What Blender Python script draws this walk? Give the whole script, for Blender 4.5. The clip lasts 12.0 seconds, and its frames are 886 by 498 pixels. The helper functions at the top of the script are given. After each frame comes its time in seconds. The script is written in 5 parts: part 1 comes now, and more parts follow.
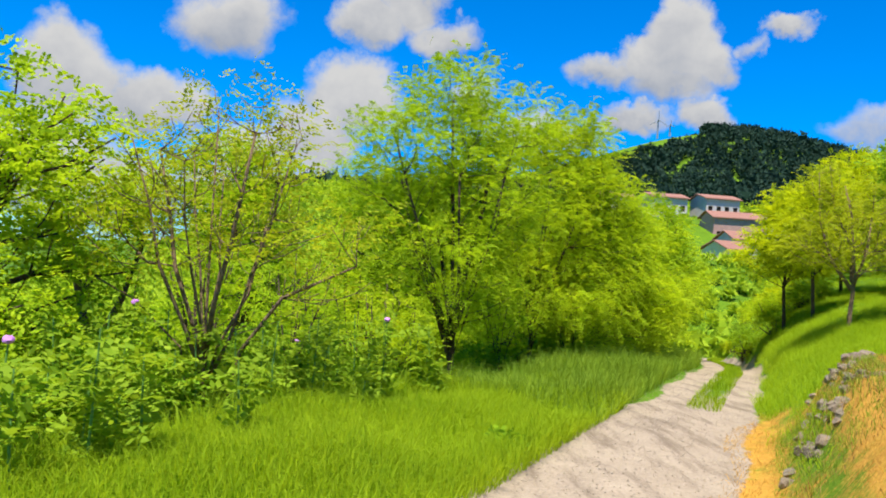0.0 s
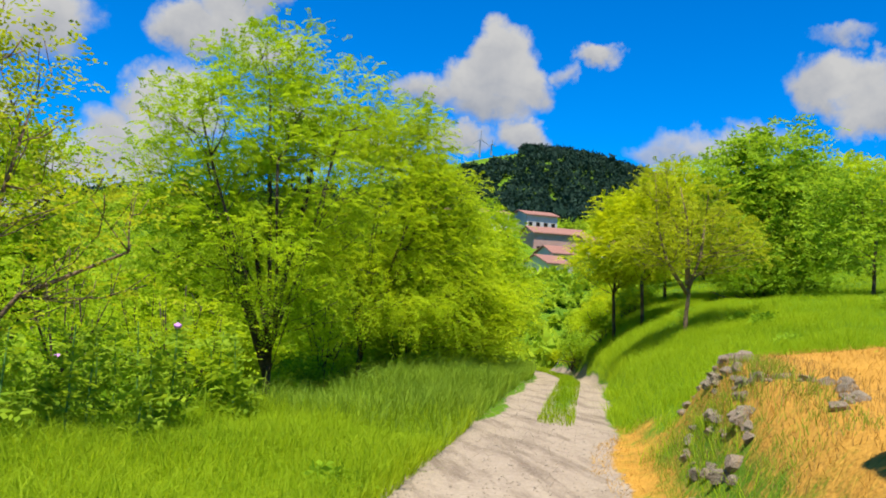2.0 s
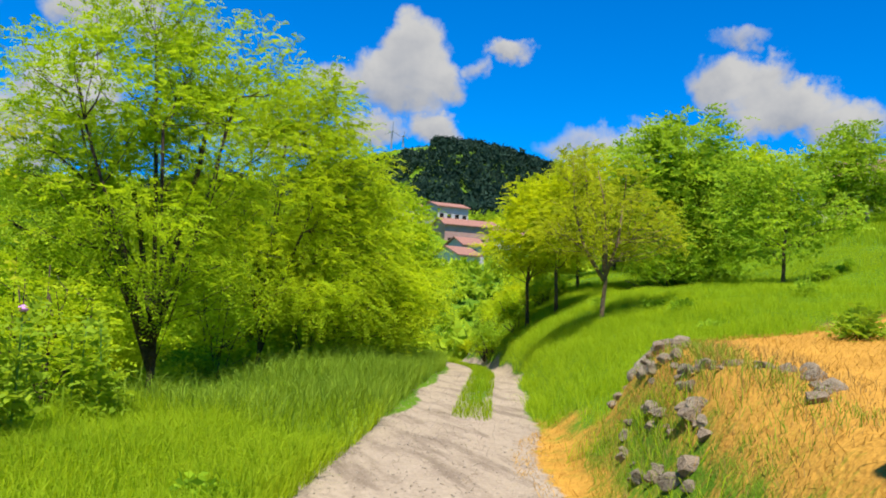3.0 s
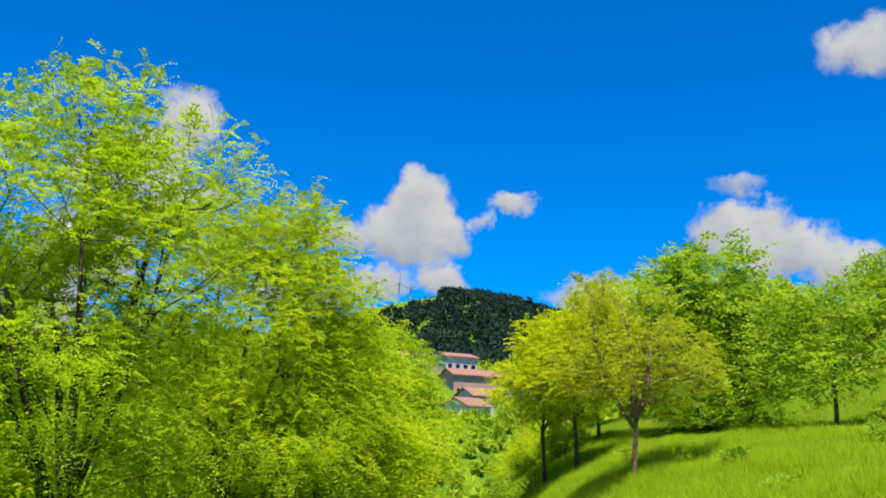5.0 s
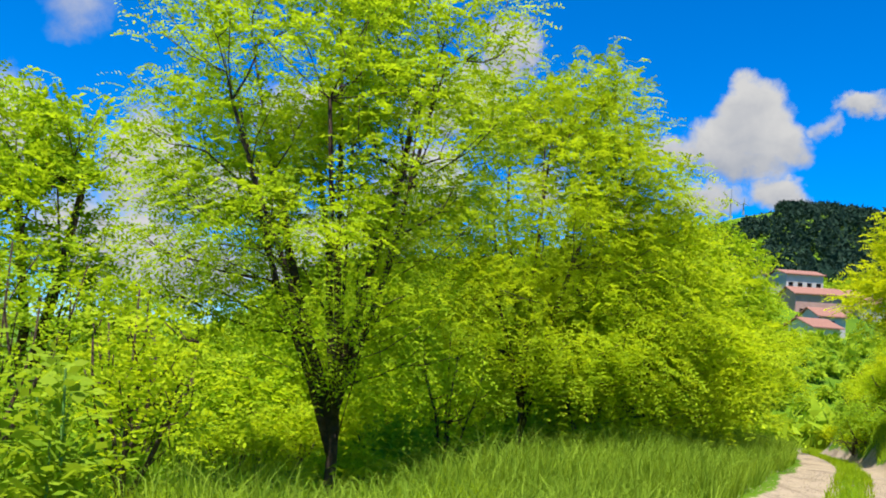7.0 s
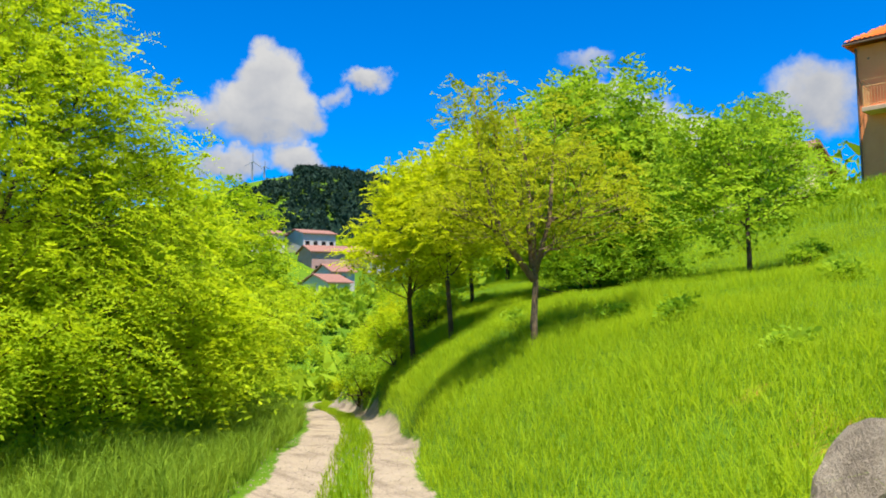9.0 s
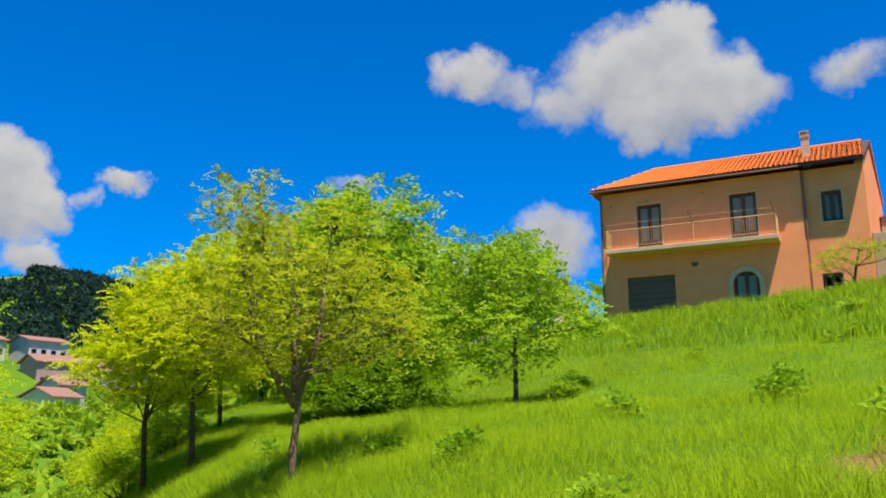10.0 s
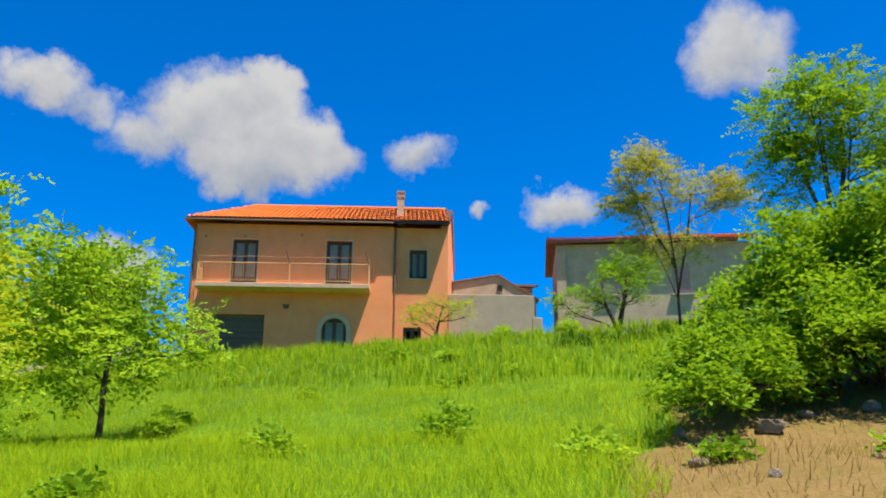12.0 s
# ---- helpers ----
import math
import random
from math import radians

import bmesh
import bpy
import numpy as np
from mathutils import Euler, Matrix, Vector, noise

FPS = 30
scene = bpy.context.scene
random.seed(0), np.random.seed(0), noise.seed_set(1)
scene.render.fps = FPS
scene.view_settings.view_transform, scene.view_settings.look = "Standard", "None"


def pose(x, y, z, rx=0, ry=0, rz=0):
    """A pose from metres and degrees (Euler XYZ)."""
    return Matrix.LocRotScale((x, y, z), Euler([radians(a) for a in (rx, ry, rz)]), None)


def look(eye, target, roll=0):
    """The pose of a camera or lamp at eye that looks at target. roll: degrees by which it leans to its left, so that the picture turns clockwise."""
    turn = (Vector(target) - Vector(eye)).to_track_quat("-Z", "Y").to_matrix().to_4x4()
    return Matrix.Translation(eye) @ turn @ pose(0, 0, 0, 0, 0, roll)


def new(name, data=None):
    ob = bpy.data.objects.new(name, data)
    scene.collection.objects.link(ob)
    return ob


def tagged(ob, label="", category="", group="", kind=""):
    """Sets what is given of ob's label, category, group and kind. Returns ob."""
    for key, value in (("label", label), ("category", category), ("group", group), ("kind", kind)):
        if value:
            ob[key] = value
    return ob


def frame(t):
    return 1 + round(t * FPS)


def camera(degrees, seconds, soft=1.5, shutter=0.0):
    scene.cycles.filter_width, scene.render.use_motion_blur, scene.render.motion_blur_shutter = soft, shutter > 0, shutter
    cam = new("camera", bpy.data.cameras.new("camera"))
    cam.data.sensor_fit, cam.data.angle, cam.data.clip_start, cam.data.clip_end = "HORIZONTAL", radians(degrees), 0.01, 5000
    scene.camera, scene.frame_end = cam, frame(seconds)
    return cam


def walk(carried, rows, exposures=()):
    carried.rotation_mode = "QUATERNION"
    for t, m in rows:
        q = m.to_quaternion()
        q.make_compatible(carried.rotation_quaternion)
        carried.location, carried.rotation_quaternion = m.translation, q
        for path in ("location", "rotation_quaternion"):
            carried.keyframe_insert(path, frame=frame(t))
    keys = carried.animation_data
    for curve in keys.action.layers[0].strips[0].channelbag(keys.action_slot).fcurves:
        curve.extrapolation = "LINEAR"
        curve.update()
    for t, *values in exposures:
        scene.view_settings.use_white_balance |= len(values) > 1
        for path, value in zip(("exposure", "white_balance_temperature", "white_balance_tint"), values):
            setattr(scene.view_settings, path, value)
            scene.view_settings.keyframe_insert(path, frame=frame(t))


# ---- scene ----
cam = camera(56.6, 12.0, soft=1.9)
PATH = [
    (0.0, 0.000, 0.000, 1.562, 90.69, -3.55, 0.00),
    (0.5, 0.052, 0.482, 1.480, 91.65, -3.63, -0.57),
    (1.0, 0.105, 1.016, 1.400, 91.60, -1.99, -4.29),
    (1.5, 0.140, 1.527, 1.322, 90.89, -2.40, -9.26),
    (2.0, 0.162, 2.023, 1.294, 92.51, -3.24, -12.09),
    (2.5, 0.263, 2.523, 1.242, 92.56, -3.53, -15.34),
    (2.7, 0.329, 2.733, 1.209, 92.17, -3.43, -16.96),
    (4.3, 1.072, 4.563, 1.057, 96.81, -2.67, -20.09),
    (4.5, 1.156, 4.751, 1.060, 98.46, -2.87, -19.89),
    (5.0, 1.406, 5.360, 1.138, 102.77, -2.02, -17.55),
    (5.5, 1.593, 5.873, 1.107, 102.90, 0.14, -10.23),
    (6.0, 1.736, 6.321, 1.059, 99.81, 0.04, 3.21),
    (6.5, 1.840, 6.807, 0.963, 97.10, -1.54, 10.92),
    (7.0, 2.098, 7.341, 0.851, 96.21, -3.55, 4.85),
    (7.5, 2.381, 7.842, 0.791, 95.22, -1.99, -7.60),
    (7.7, 2.493, 8.057, 0.787, 94.49, -2.27, -11.41),
    (9.3, 3.307, 9.959, 1.032, 95.62, 0.96, -31.65),
    (9.5, 3.437, 10.193, 1.063, 97.83, 0.77, -35.38),
    (10.0, 3.743, 10.770, 1.085, 102.69, -0.34, -44.10),
    (10.5, 4.027, 11.279, 1.040, 102.63, 1.47, -50.79),
    (11.0, 4.308, 11.783, 1.045, 101.61, 2.03, -57.32),
    (11.5, 4.633, 12.332, 1.038, 103.55, 0.39, -65.21),
    (12.0, 4.929, 12.844, 1.035, 106.13, -0.39, -74.35),
]
EXPOSURE = [(0.0, 0.8), (1.0, 0.72), (2.5, 0.67), (5.0, 0.76), (6.5, 0.7), (7.5, 0.92), (9.5, 0.78), (10.5, 0.6), (11.0, 0.66), (12.0, 0.76)]
walk(cam, [(t, pose(*p)) for t, *p in PATH], EXPOSURE)

# ---- world and sun ----
SUN_AZ, SUN_EL = 197.0, 69.5   # degrees clockwise from +y, and above the horizon


def heading(az, el):
    a, e = radians(az), radians(el)
    return Vector((math.sin(a) * math.cos(e), math.cos(a) * math.cos(e), math.sin(e)))


world = bpy.data.worlds.new("sky")
scene.world = world
world.use_nodes = True


class Nodes:
    """Short hand for building a node tree."""

    def __init__(self, tree):
        self.tree = tree
        tree.nodes.clear()

    def add(self, kind, **sets):
        n = self.tree.nodes.new(kind)
        for k, v in sets.items():
            setattr(n, k, v)
        return n

    def plug(self, value, socket):
        if isinstance(value, bpy.types.NodeSocket):
            self.tree.links.new(value, socket)
        else:
            socket.default_value = value

    def math(self, op, a, b=0.0, c=0.0, clamp=False):
        n = self.add("ShaderNodeMath", operation=op, use_clamp=clamp)
        for i, v in enumerate((a, b, c)):
            self.plug(v, n.inputs[i])
        return n.outputs[0]

    def vmath(self, op, a, b=(0, 0, 0)):
        n = self.add("ShaderNodeVectorMath", operation=op)
        self.plug(a, n.inputs[0])
        self.plug(b, n.inputs[1])
        return n.outputs["Value"] if op in ("DOT_PRODUCT", "LENGTH", "DISTANCE") else n.outputs[0]

    def noise(self, where, scale, detail=4.0, rough=0.55):
        n = self.add("ShaderNodeTexNoise")
        self.plug(where, n.inputs["Vector"])
        n.inputs["Scale"].default_value = scale
        n.inputs["Detail"].default_value = detail
        n.inputs["Roughness"].default_value = rough
        return n.outputs[0]

    def ramp(self, value, stops):
        n = self.add("ShaderNodeValToRGB")
        e = n.color_ramp.elements
        while len(e) < len(stops):
            e.new(0.5)
        for q, (at, col) in zip(e, stops):
            q.position, q.color = at, (*col, 1)
        self.plug(value, n.inputs[0])
        return n.outputs[0]

    def between(self, value, lo, hi):
        n = self.add("ShaderNodeMapRange", interpolation_type="SMOOTHSTEP")
        self.plug(value, n.inputs[0])
        n.inputs[1].default_value, n.inputs[2].default_value = lo, hi
        return n.outputs[0]

    def mix(self, fac, a, b):
        n = self.add("ShaderNodeMix", data_type="RGBA")
        self.plug(fac, n.inputs[0])
        self.plug(a if isinstance(a, bpy.types.NodeSocket) else (*a, 1), n.inputs[6])
        self.plug(b if isinstance(b, bpy.types.NodeSocket) else (*b, 1), n.inputs[7])
        return n.outputs[2]


def build_sky():
    w = Nodes(world.node_tree)
    sky = w.add("ShaderNodeTexSky", sky_type="NISHITA", sun_disc=False)
    sky.sun_elevation, sky.sun_rotation = radians(SUN_EL), radians(SUN_AZ)
    sky.altitude, sky.air_density, sky.dust_density, sky.ozone_density = 700, 1.0, 0.2, 4.0
    deep = w.add("ShaderNodeHueSaturation")
    deep.inputs["Saturation"].default_value, deep.inputs["Value"].default_value = 1.66, 0.98
    azure = w.add("ShaderNodeMix", data_type="RGBA", blend_type="MULTIPLY")
    azure.inputs[0].default_value = 1.0
    w.plug(sky.outputs[0], azure.inputs[6])
    azure.inputs[7].default_value = (0.72, 0.96, 1.32, 1)
    w.plug(azure.outputs[2], deep.inputs["Color"])
    ray = w.add("ShaderNodeTexCoord").outputs["Generated"]
    # cumulus: each heap is a few round lobes, ragged by noise: azimuth, elevation, width, height, weight
    heaps = CLOUDS
    warp = w.add("ShaderNodeTexNoise")
    w.plug(ray, warp.inputs["Vector"])
    warp.inputs["Scale"].default_value, warp.inputs["Detail"].default_value, warp.inputs["Roughness"].default_value = 16.0, 7.0, 0.6
    shift = w.vmath("SCALE", w.vmath("SUBTRACT", warp.outputs[1], (0.5, 0.5, 0.5)))
    shift.node.inputs["Scale"].default_value = 0.085
    bent = w.vmath("ADD", ray, shift)
    fine = w.noise(ray, 30.0, 6.0, 0.62)
    total = heft = lean = None
    for az, el, wid, hei, wt in heaps:
        c = heading(az, el)
        rt = heading(az + 90, 0)
        up = rt.cross(c)
        a = w.math("DIVIDE", w.vmath("DOT_PRODUCT", bent, tuple(rt)), radians(wid * 1.2))
        b = w.math("DIVIDE", w.vmath("DOT_PRODUCT", bent, tuple(up)), radians(hei * 1.15))
        r2 = w.math("ADD", w.math("MULTIPLY", a, a), w.math("MULTIPLY", b, b))
        f = w.math("MULTIPLY", w.math("SUBTRACT", 1.0, r2, clamp=True), wt)
        ahead = w.math("GREATER_THAN", w.vmath("DOT_PRODUCT", ray, tuple(c)), 0.0)
        f = w.math("MULTIPLY", f, ahead)
        total = f if total is None else w.math("MAXIMUM", total, f)
        heft = f if heft is None else w.math("ADD", heft, f)
        fb = w.math("MULTIPLY", f, b)
        lean = fb if lean is None else w.math("ADD", lean, fb)
    edge = w.math("ADD", total, w.math("MULTIPLY", w.math("SUBTRACT", fine, 0.5), 0.5))
    cover = w.math("MULTIPLY", w.between(edge, 0.0, 0.8), w.between(total, 0.0, 0.12))
    # brighter heads, greyer feet
    tone = w.noise(ray, 15.0, 5.0, 0.55)
    high = w.math("DIVIDE", lean, w.math("ADD", heft, 0.05))
    white = w.ramp(w.math("ADD", w.math("MULTIPLY", high, 0.42), w.math("MULTIPLY", tone, 0.9)),
                   [(0.12, (0.60, 0.66, 0.78)), (0.42, (0.86, 0.88, 0.93)), (0.66, (1.06, 1.06, 1.06))])
    bright = w.vmath("SCALE", white)
    bright.node.inputs["Scale"].default_value = CLOUD_GAIN
    col = w.mix(cover, deep.outputs[0], bright)
    bg = w.add("ShaderNodeBackground")
    bg.inputs["Strength"].default_value = 0.088
    w.plug(col, bg.inputs["Color"])
    w.plug(bg.outputs[0], w.add("ShaderNodeOutputWorld").inputs[0])


CLOUD_GAIN = 4.1
CLOUDS = [
    # heap over the hill
    (15.6, 15.6, 2.6, 2.3, 1.2), (16.6, 14.2, 2.3, 2.3, 1.2), (13.6, 13.7, 2.7, 1.9, 1.2), (10.6, 12.9, 2.2, 1.2, 0.9), (14.8, 12.3, 3.0, 1.4, 0.9),
    (17.0, 10.4, 2.0, 1.3, 1.1), (12.6, 10.2, 2.4, 1.0, 0.9), (20.0, 14.6, 0.9, 0.9, 0.55), (21.9, 15.9, 1.4, 0.9, 0.9),
    # heaps over the orchard
    (37.5, 14.2, 2.9, 1.8, 1.2), (37.4, 16.9, 1.7, 0.7, 0.6), (40.5, 12.4, 3.2, 1.8, 1.2), (44.0, 11.4, 2.6, 1.5, 1.0), (30.0, 10.2, 4.6, 1.2, 0.65), (27.0, 9.6, 3.0, 1.1, 0.6),
    # heaps behind the acacias
    (-1.2, 19.8, 1.9, 2.7, 1.1), (-3.2, 17.0, 2.4, 1.9, 1.1), (-1.0, 15.0, 2.4, 1.4, 0.9), (-6.3, 15.8, 2.5, 1.9, 1.1), (-15.7, 14.8, 3.4, 2.3, 1.0), (-6.6, 10.8, 3.0, 2.8, 1.2), (-13.5, 6.6, 3.4, 1.8, 1.0),
    (-9.5, 7.6, 3.5, 2.6, 1.0), (1.5, 10.8, 1.6, 1.2, 0.8), (-25.2, 10.0, 3.2, 3.4, 1.2), (-20.0, 9.0, 3.4, 2.4, 1.2), (-27.0, 5.0, 6.0, 3.0, 1.0), (-36.0, 11.0, 5.0, 4.0, 1.1),
    (-12.0, 3.6, 7.0, 2.6, 1.0), (-24.0, 3.4, 8.0, 2.8, 1.0), (-31.0, 20.0, 2.6, 2.6, 0.42), (6.0, 9.0, 4.0, 1.2, 0.7),
    # great heap over the house
    (58.5, 24.0, 5.4, 3.6, 1.25), (61.3, 26.6, 2.2, 2.0, 1.1), (63.5, 22.4, 3.6, 3.0, 1.2), (60.0, 20.8, 4.4, 1.9, 1.0), (53.0, 22.6, 3.0, 1.8, 0.75), (46.0, 24.6, 2.4, 1.6, 0.85), (48.6, 23.6, 2.2, 1.2, 0.6),
    (72.2, 22.8, 2.5, 1.7, 0.75), (83.2, 19.2, 2.4, 1.5, 0.9), (77.4, 18.8, 0.9, 0.7, 0.7), (96.0, 28.0, 3.0, 3.0, 0.85), (52.0, 13.0, 3.0, 2.2, 0.9),
]
build_sky()

sun_data = bpy.data.lights.new("sun", "SUN")
sun_data.energy, sun_data.angle, sun_data.color = 5.3, radians(0.55), (1.0, 0.95, 0.87)
sun = new("sun", sun_data)
sun.matrix_world = look(heading(SUN_AZ, SUN_EL) * 60, (0, 0, 0))

# ---- materials ----
def material(name):
    m = bpy.data.materials.new(name)
    m.use_nodes = True
    n = Nodes(m.node_tree)
    out = n.add("ShaderNodeOutputMaterial")
    return m, n, out


def principled(n, out, colour, rough=0.8, bump=None, strength=0.3, depth=0.02, metal=0.0, spec=0.3):
    b = n.add("ShaderNodeBsdfPrincipled")
    n.plug(colour if isinstance(colour, bpy.types.NodeSocket) else (*colour, 1), b.inputs["Base Color"])
    n.plug(rough, b.inputs["Roughness"])
    b.inputs["Metallic"].default_value = metal
    b.inputs["Specular IOR Level"].default_value = spec
    if bump is not None:
        k = n.add("ShaderNodeBump")
        k.inputs["Strength"].default_value, k.inputs["Distance"].default_value = strength, depth
        n.plug(bump, k.inputs["Height"])
        n.plug(k.outputs[0], b.inputs["Normal"])
    n.plug(b.outputs[0], out.inputs[0])
    return b


def world_place(n):
    return n.add("ShaderNodeNewGeometry").outputs["Position"]


def plain(name, dark, light, scale=6.0, rough=0.8, bump=0.25, depth=0.01, metal=0.0, spec=0.3):
    """A surface mottled between two colours at two scales."""
    m, n, out = material(name)
    p = n.add("ShaderNodeTexCoord").outputs["Object"]
    a, b = n.noise(p, scale, 5, 0.6), n.noise(p, scale * 9, 4, 0.65)
    v = n.math("ADD", n.math("MULTIPLY", a, 0.65), n.math("MULTIPLY", b, 0.35))
    col = n.ramp(v, [(0.32, dark), (0.68, light)])
    principled(n, out, col, rough, b, bump, depth, metal, spec)
    return m


def leaf_material(name, dark, light, glow=0.45, spread=0.5):
    """Leaves: every leaf has its own shade, and light comes through."""
    m, n, out = material(name)
    geo = n.add("ShaderNodeNewGeometry")
    ob = n.add("ShaderNodeObjectInfo")
    patch = n.noise(geo.outputs["Position"], 0.9, 3, 0.5)
    v = n.math("ADD", n.math("MULTIPLY", geo.outputs["Random Per Island"], spread), n.math("MULTIPLY", patch, 1.0 - spread))
    v = n.math("ADD", v, n.math("MULTIPLY", n.math("SUBTRACT", ob.outputs["Random"], 0.5), 0.12))
    col = n.ramp(v, [(0.12, dark), (0.55, tuple((d + l) / 2 for d, l in zip(dark, light))), (0.9, light)])
    front = n.add("ShaderNodeBsdfPrincipled")
    n.plug(col, front.inputs["Base Color"])
    front.inputs["Roughness"].default_value = 0.7
    front.inputs["Specular IOR Level"].default_value = 0.12
    back = n.add("ShaderNodeBsdfTranslucent")
    warm = n.mix(0.35, col, (light[0] * 1.25, light[1] * 1.15, light[2] * 0.5))
    n.plug(warm, back.inputs[0])
    mix = n.add("ShaderNodeMixShader")
    mix.inputs[0].default_value = glow
    n.plug(front.outputs[0], mix.inputs[1])
    n.plug(back.outputs[0], mix.inputs[2])
    n.plug(mix.outputs[0], out.inputs[0])
    return m


def ground_material():
    m, n, out = material("ground")
    p = world_place(n)
    track = n.add("ShaderNodeAttribute", attribute_name="track").outputs["Fac"]
    straw = n.add("ShaderNodeAttribute", attribute_name="straw").outputs["Fac"]
    soil = n.add("ShaderNodeAttribute", attribute_name="soil").outputs["Fac"]
    big, mid, fine = n.noise(p, 0.25, 4), n.noise(p, 1.7, 5, 0.6), n.noise(p, 22, 4, 0.7)
    rag = n.math("MULTIPLY", n.math("SUBTRACT", n.noise(p, 3.2, 5, 0.65), 0.5), 0.9)
    grass = n.mix(fine, n.ramp(big, [(0.3, (0.055, 0.125, 0.005)), (0.7, (0.12, 0.22, 0.008))]), n.ramp(mid, [(0.3, (0.06, 0.135, 0.005)), (0.7, (0.16, 0.26, 0.010))]))
    grass = n.mix(n.math("MULTIPLY", n.between(n.noise(p, 0.035, 6, 0.65), 0.4, 0.62), 0.55), grass, (0.035, 0.085, 0.008))
    pebble = n.add("ShaderNodeTexVoronoi")
    n.plug(p, pebble.inputs["Vector"])
    pebble.inputs["Scale"].default_value = 34
    stone = n.mix(0.5, n.ramp(mid, [(0.3, (0.22, 0.17, 0.112)), (0.7, (0.40, 0.325, 0.225))]), n.ramp(fine, [(0.3, (0.13, 0.095, 0.06)), (0.72, (0.46, 0.37, 0.28))]))
    stone = n.mix(n.math("MULTIPLY", n.between(pebble.outputs["Distance"], 0.2, 0.5), 0.35), stone, (0.34, 0.27, 0.19))
    lane = n.add("ShaderNodeMapping")
    n.plug(p, lane.inputs["Vector"])
    lane.inputs["Rotation"].default_value, lane.inputs["Scale"].default_value = (0, 0, radians(22.3)), (3.2, 0.55, 1.0)
    wear = n.noise(lane.outputs[0], 1.0, 6, 0.65)
    stone = n.mix(n.math("MULTIPLY", n.between(wear, 0.45, 0.68), 0.75), stone, (0.13, 0.095, 0.065))
    grit = n.noise(p, 70, 3, 0.7)
    stone = n.mix(n.math("MULTIPLY", n.between(grit, 0.55, 0.72), 0.6), stone, (0.50, 0.43, 0.34))
    stretch = n.add("ShaderNodeMapping")
    n.plug(p, stretch.inputs["Vector"])
    stretch.inputs["Scale"].default_value = (9, 40, 20)
    stretch.inputs["Rotation"].default_value = (0, 0, 0.5)
    reed = n.noise(stretch.outputs[0], 1.0, 5, 0.7)
    hay = n.mix(0.5, n.ramp(reed, [(0.3, (0.22, 0.105, 0.016)), (0.7, (0.60, 0.33, 0.06))]), n.ramp(mid, [(0.3, (0.34, 0.17, 0.022)), (0.7, (0.56, 0.30, 0.045))]))
    earth = n.mix(0.45, n.ramp(fine, [(0.3, (0.09, 0.055, 0.018)), (0.7, (0.29, 0.185, 0.06))]), n.ramp(mid, [(0.35, (0.15, 0.12, 0.02)), (0.65, (0.24, 0.145, 0.05))]))
    on = lambda f: n.between(n.math("ADD", f, rag), 0.38, 0.62)
    col = n.mix(on(soil), grass, earth)
    shred = n.math("MULTIPLY", n.math("SUBTRACT", n.noise(stretch.outputs[0], 0.6, 6, 0.75), 0.5), 1.5)
    col = n.mix(n.between(n.math("ADD", n.math("ADD", straw, rag), shred), 0.28, 0.72), col, hay)
    col = n.mix(on(track), col, stone)
    rough = n.math("ADD", n.math("MULTIPLY", fine, 0.6), n.math("MULTIPLY", pebble.outputs["Distance"], 0.4))
    principled(n, out, col, 0.95, rough, 0.6, 0.03, spec=0.1)
    return m


M_ground = ground_material()
M_bark = plain("bark", (0.035, 0.022, 0.013), (0.15, 0.10, 0.065), 14, 0.95, 0.9, 0.03)
M_bark_pale = plain("pale_bark", (0.10, 0.065, 0.035), (0.30, 0.20, 0.11), 14, 0.95, 0.8, 0.02)
M_acacia = leaf_material("acacia_leaf", (0.19, 0.32, 0.006), (0.60, 0.71, 0.018), 0.56)
M_acacia_dark = leaf_material("green_acacia_leaf", (0.15, 0.29, 0.006), (0.52, 0.66, 0.018), 0.55)
M_yellow = leaf_material("yellow_acacia_leaf", (0.26, 0.36, 0.003), (0.68, 0.72, 0.012), 0.57)
M_olive = leaf_material("budding_leaf", (0.20, 0.26, 0.008), (0.54, 0.58, 0.022), 0.52)
M_walnut = leaf_material("walnut_leaf", (0.10, 0.23, 0.008), (0.44, 0.60, 0.035), 0.5)
M_bramble = leaf_material("bramble_leaf", (0.05, 0.15, 0.006), (0.36, 0.55, 0.02), 0.4)
M_bronze = leaf_material("bronze_leaf", (0.20, 0.26, 0.03), (0.54, 0.46, 0.09), 0.45)
M_grass = leaf_material("grass_blade", (0.155, 0.285, 0.006), (0.45, 0.57, 0.018), 0.57, 0.4)
M_grass_tall = leaf_material("tall_grass_blade", (0.13, 0.25, 0.010), (0.40, 0.53, 0.03), 0.5, 0.4)
M_reed = leaf_material("reed_blade", (0.07, 0.15, 0.008), (0.30, 0.42, 0.03), 0.4, 0.5)
M_straw = leaf_material("straw", (0.22, 0.11, 0.015), (0.60, 0.345, 0.06), 0.25, 0.75)
M_dry = leaf_material("dry_stalk", (0.12, 0.07, 0.025), (0.42, 0.28, 0.085), 0.2, 0.6)
M_rock = plain("rubble_stone", (0.12, 0.09, 0.055), (0.40, 0.33, 0.225), 9, 0.95, 0.9, 0.03)
M_rock_warm = plain("warm_stone", (0.14, 0.10, 0.062), (0.39, 0.305, 0.205), 7, 0.95, 0.9, 0.03)
M_gravel = plain("pale_gravel", (0.20, 0.155, 0.105), (0.46, 0.385, 0.285), 9, 0.95, 0.5, 0.01)
M_mortar = plain("mortar", (0.20, 0.15, 0.11), (0.40, 0.32, 0.25), 12, 0.95, 0.6, 0.02)
M_render = plain("orange_render", (0.83, 0.255, 0.086), (0.94, 0.335, 0.13), 1.3, 0.92, 0.25, 0.006)
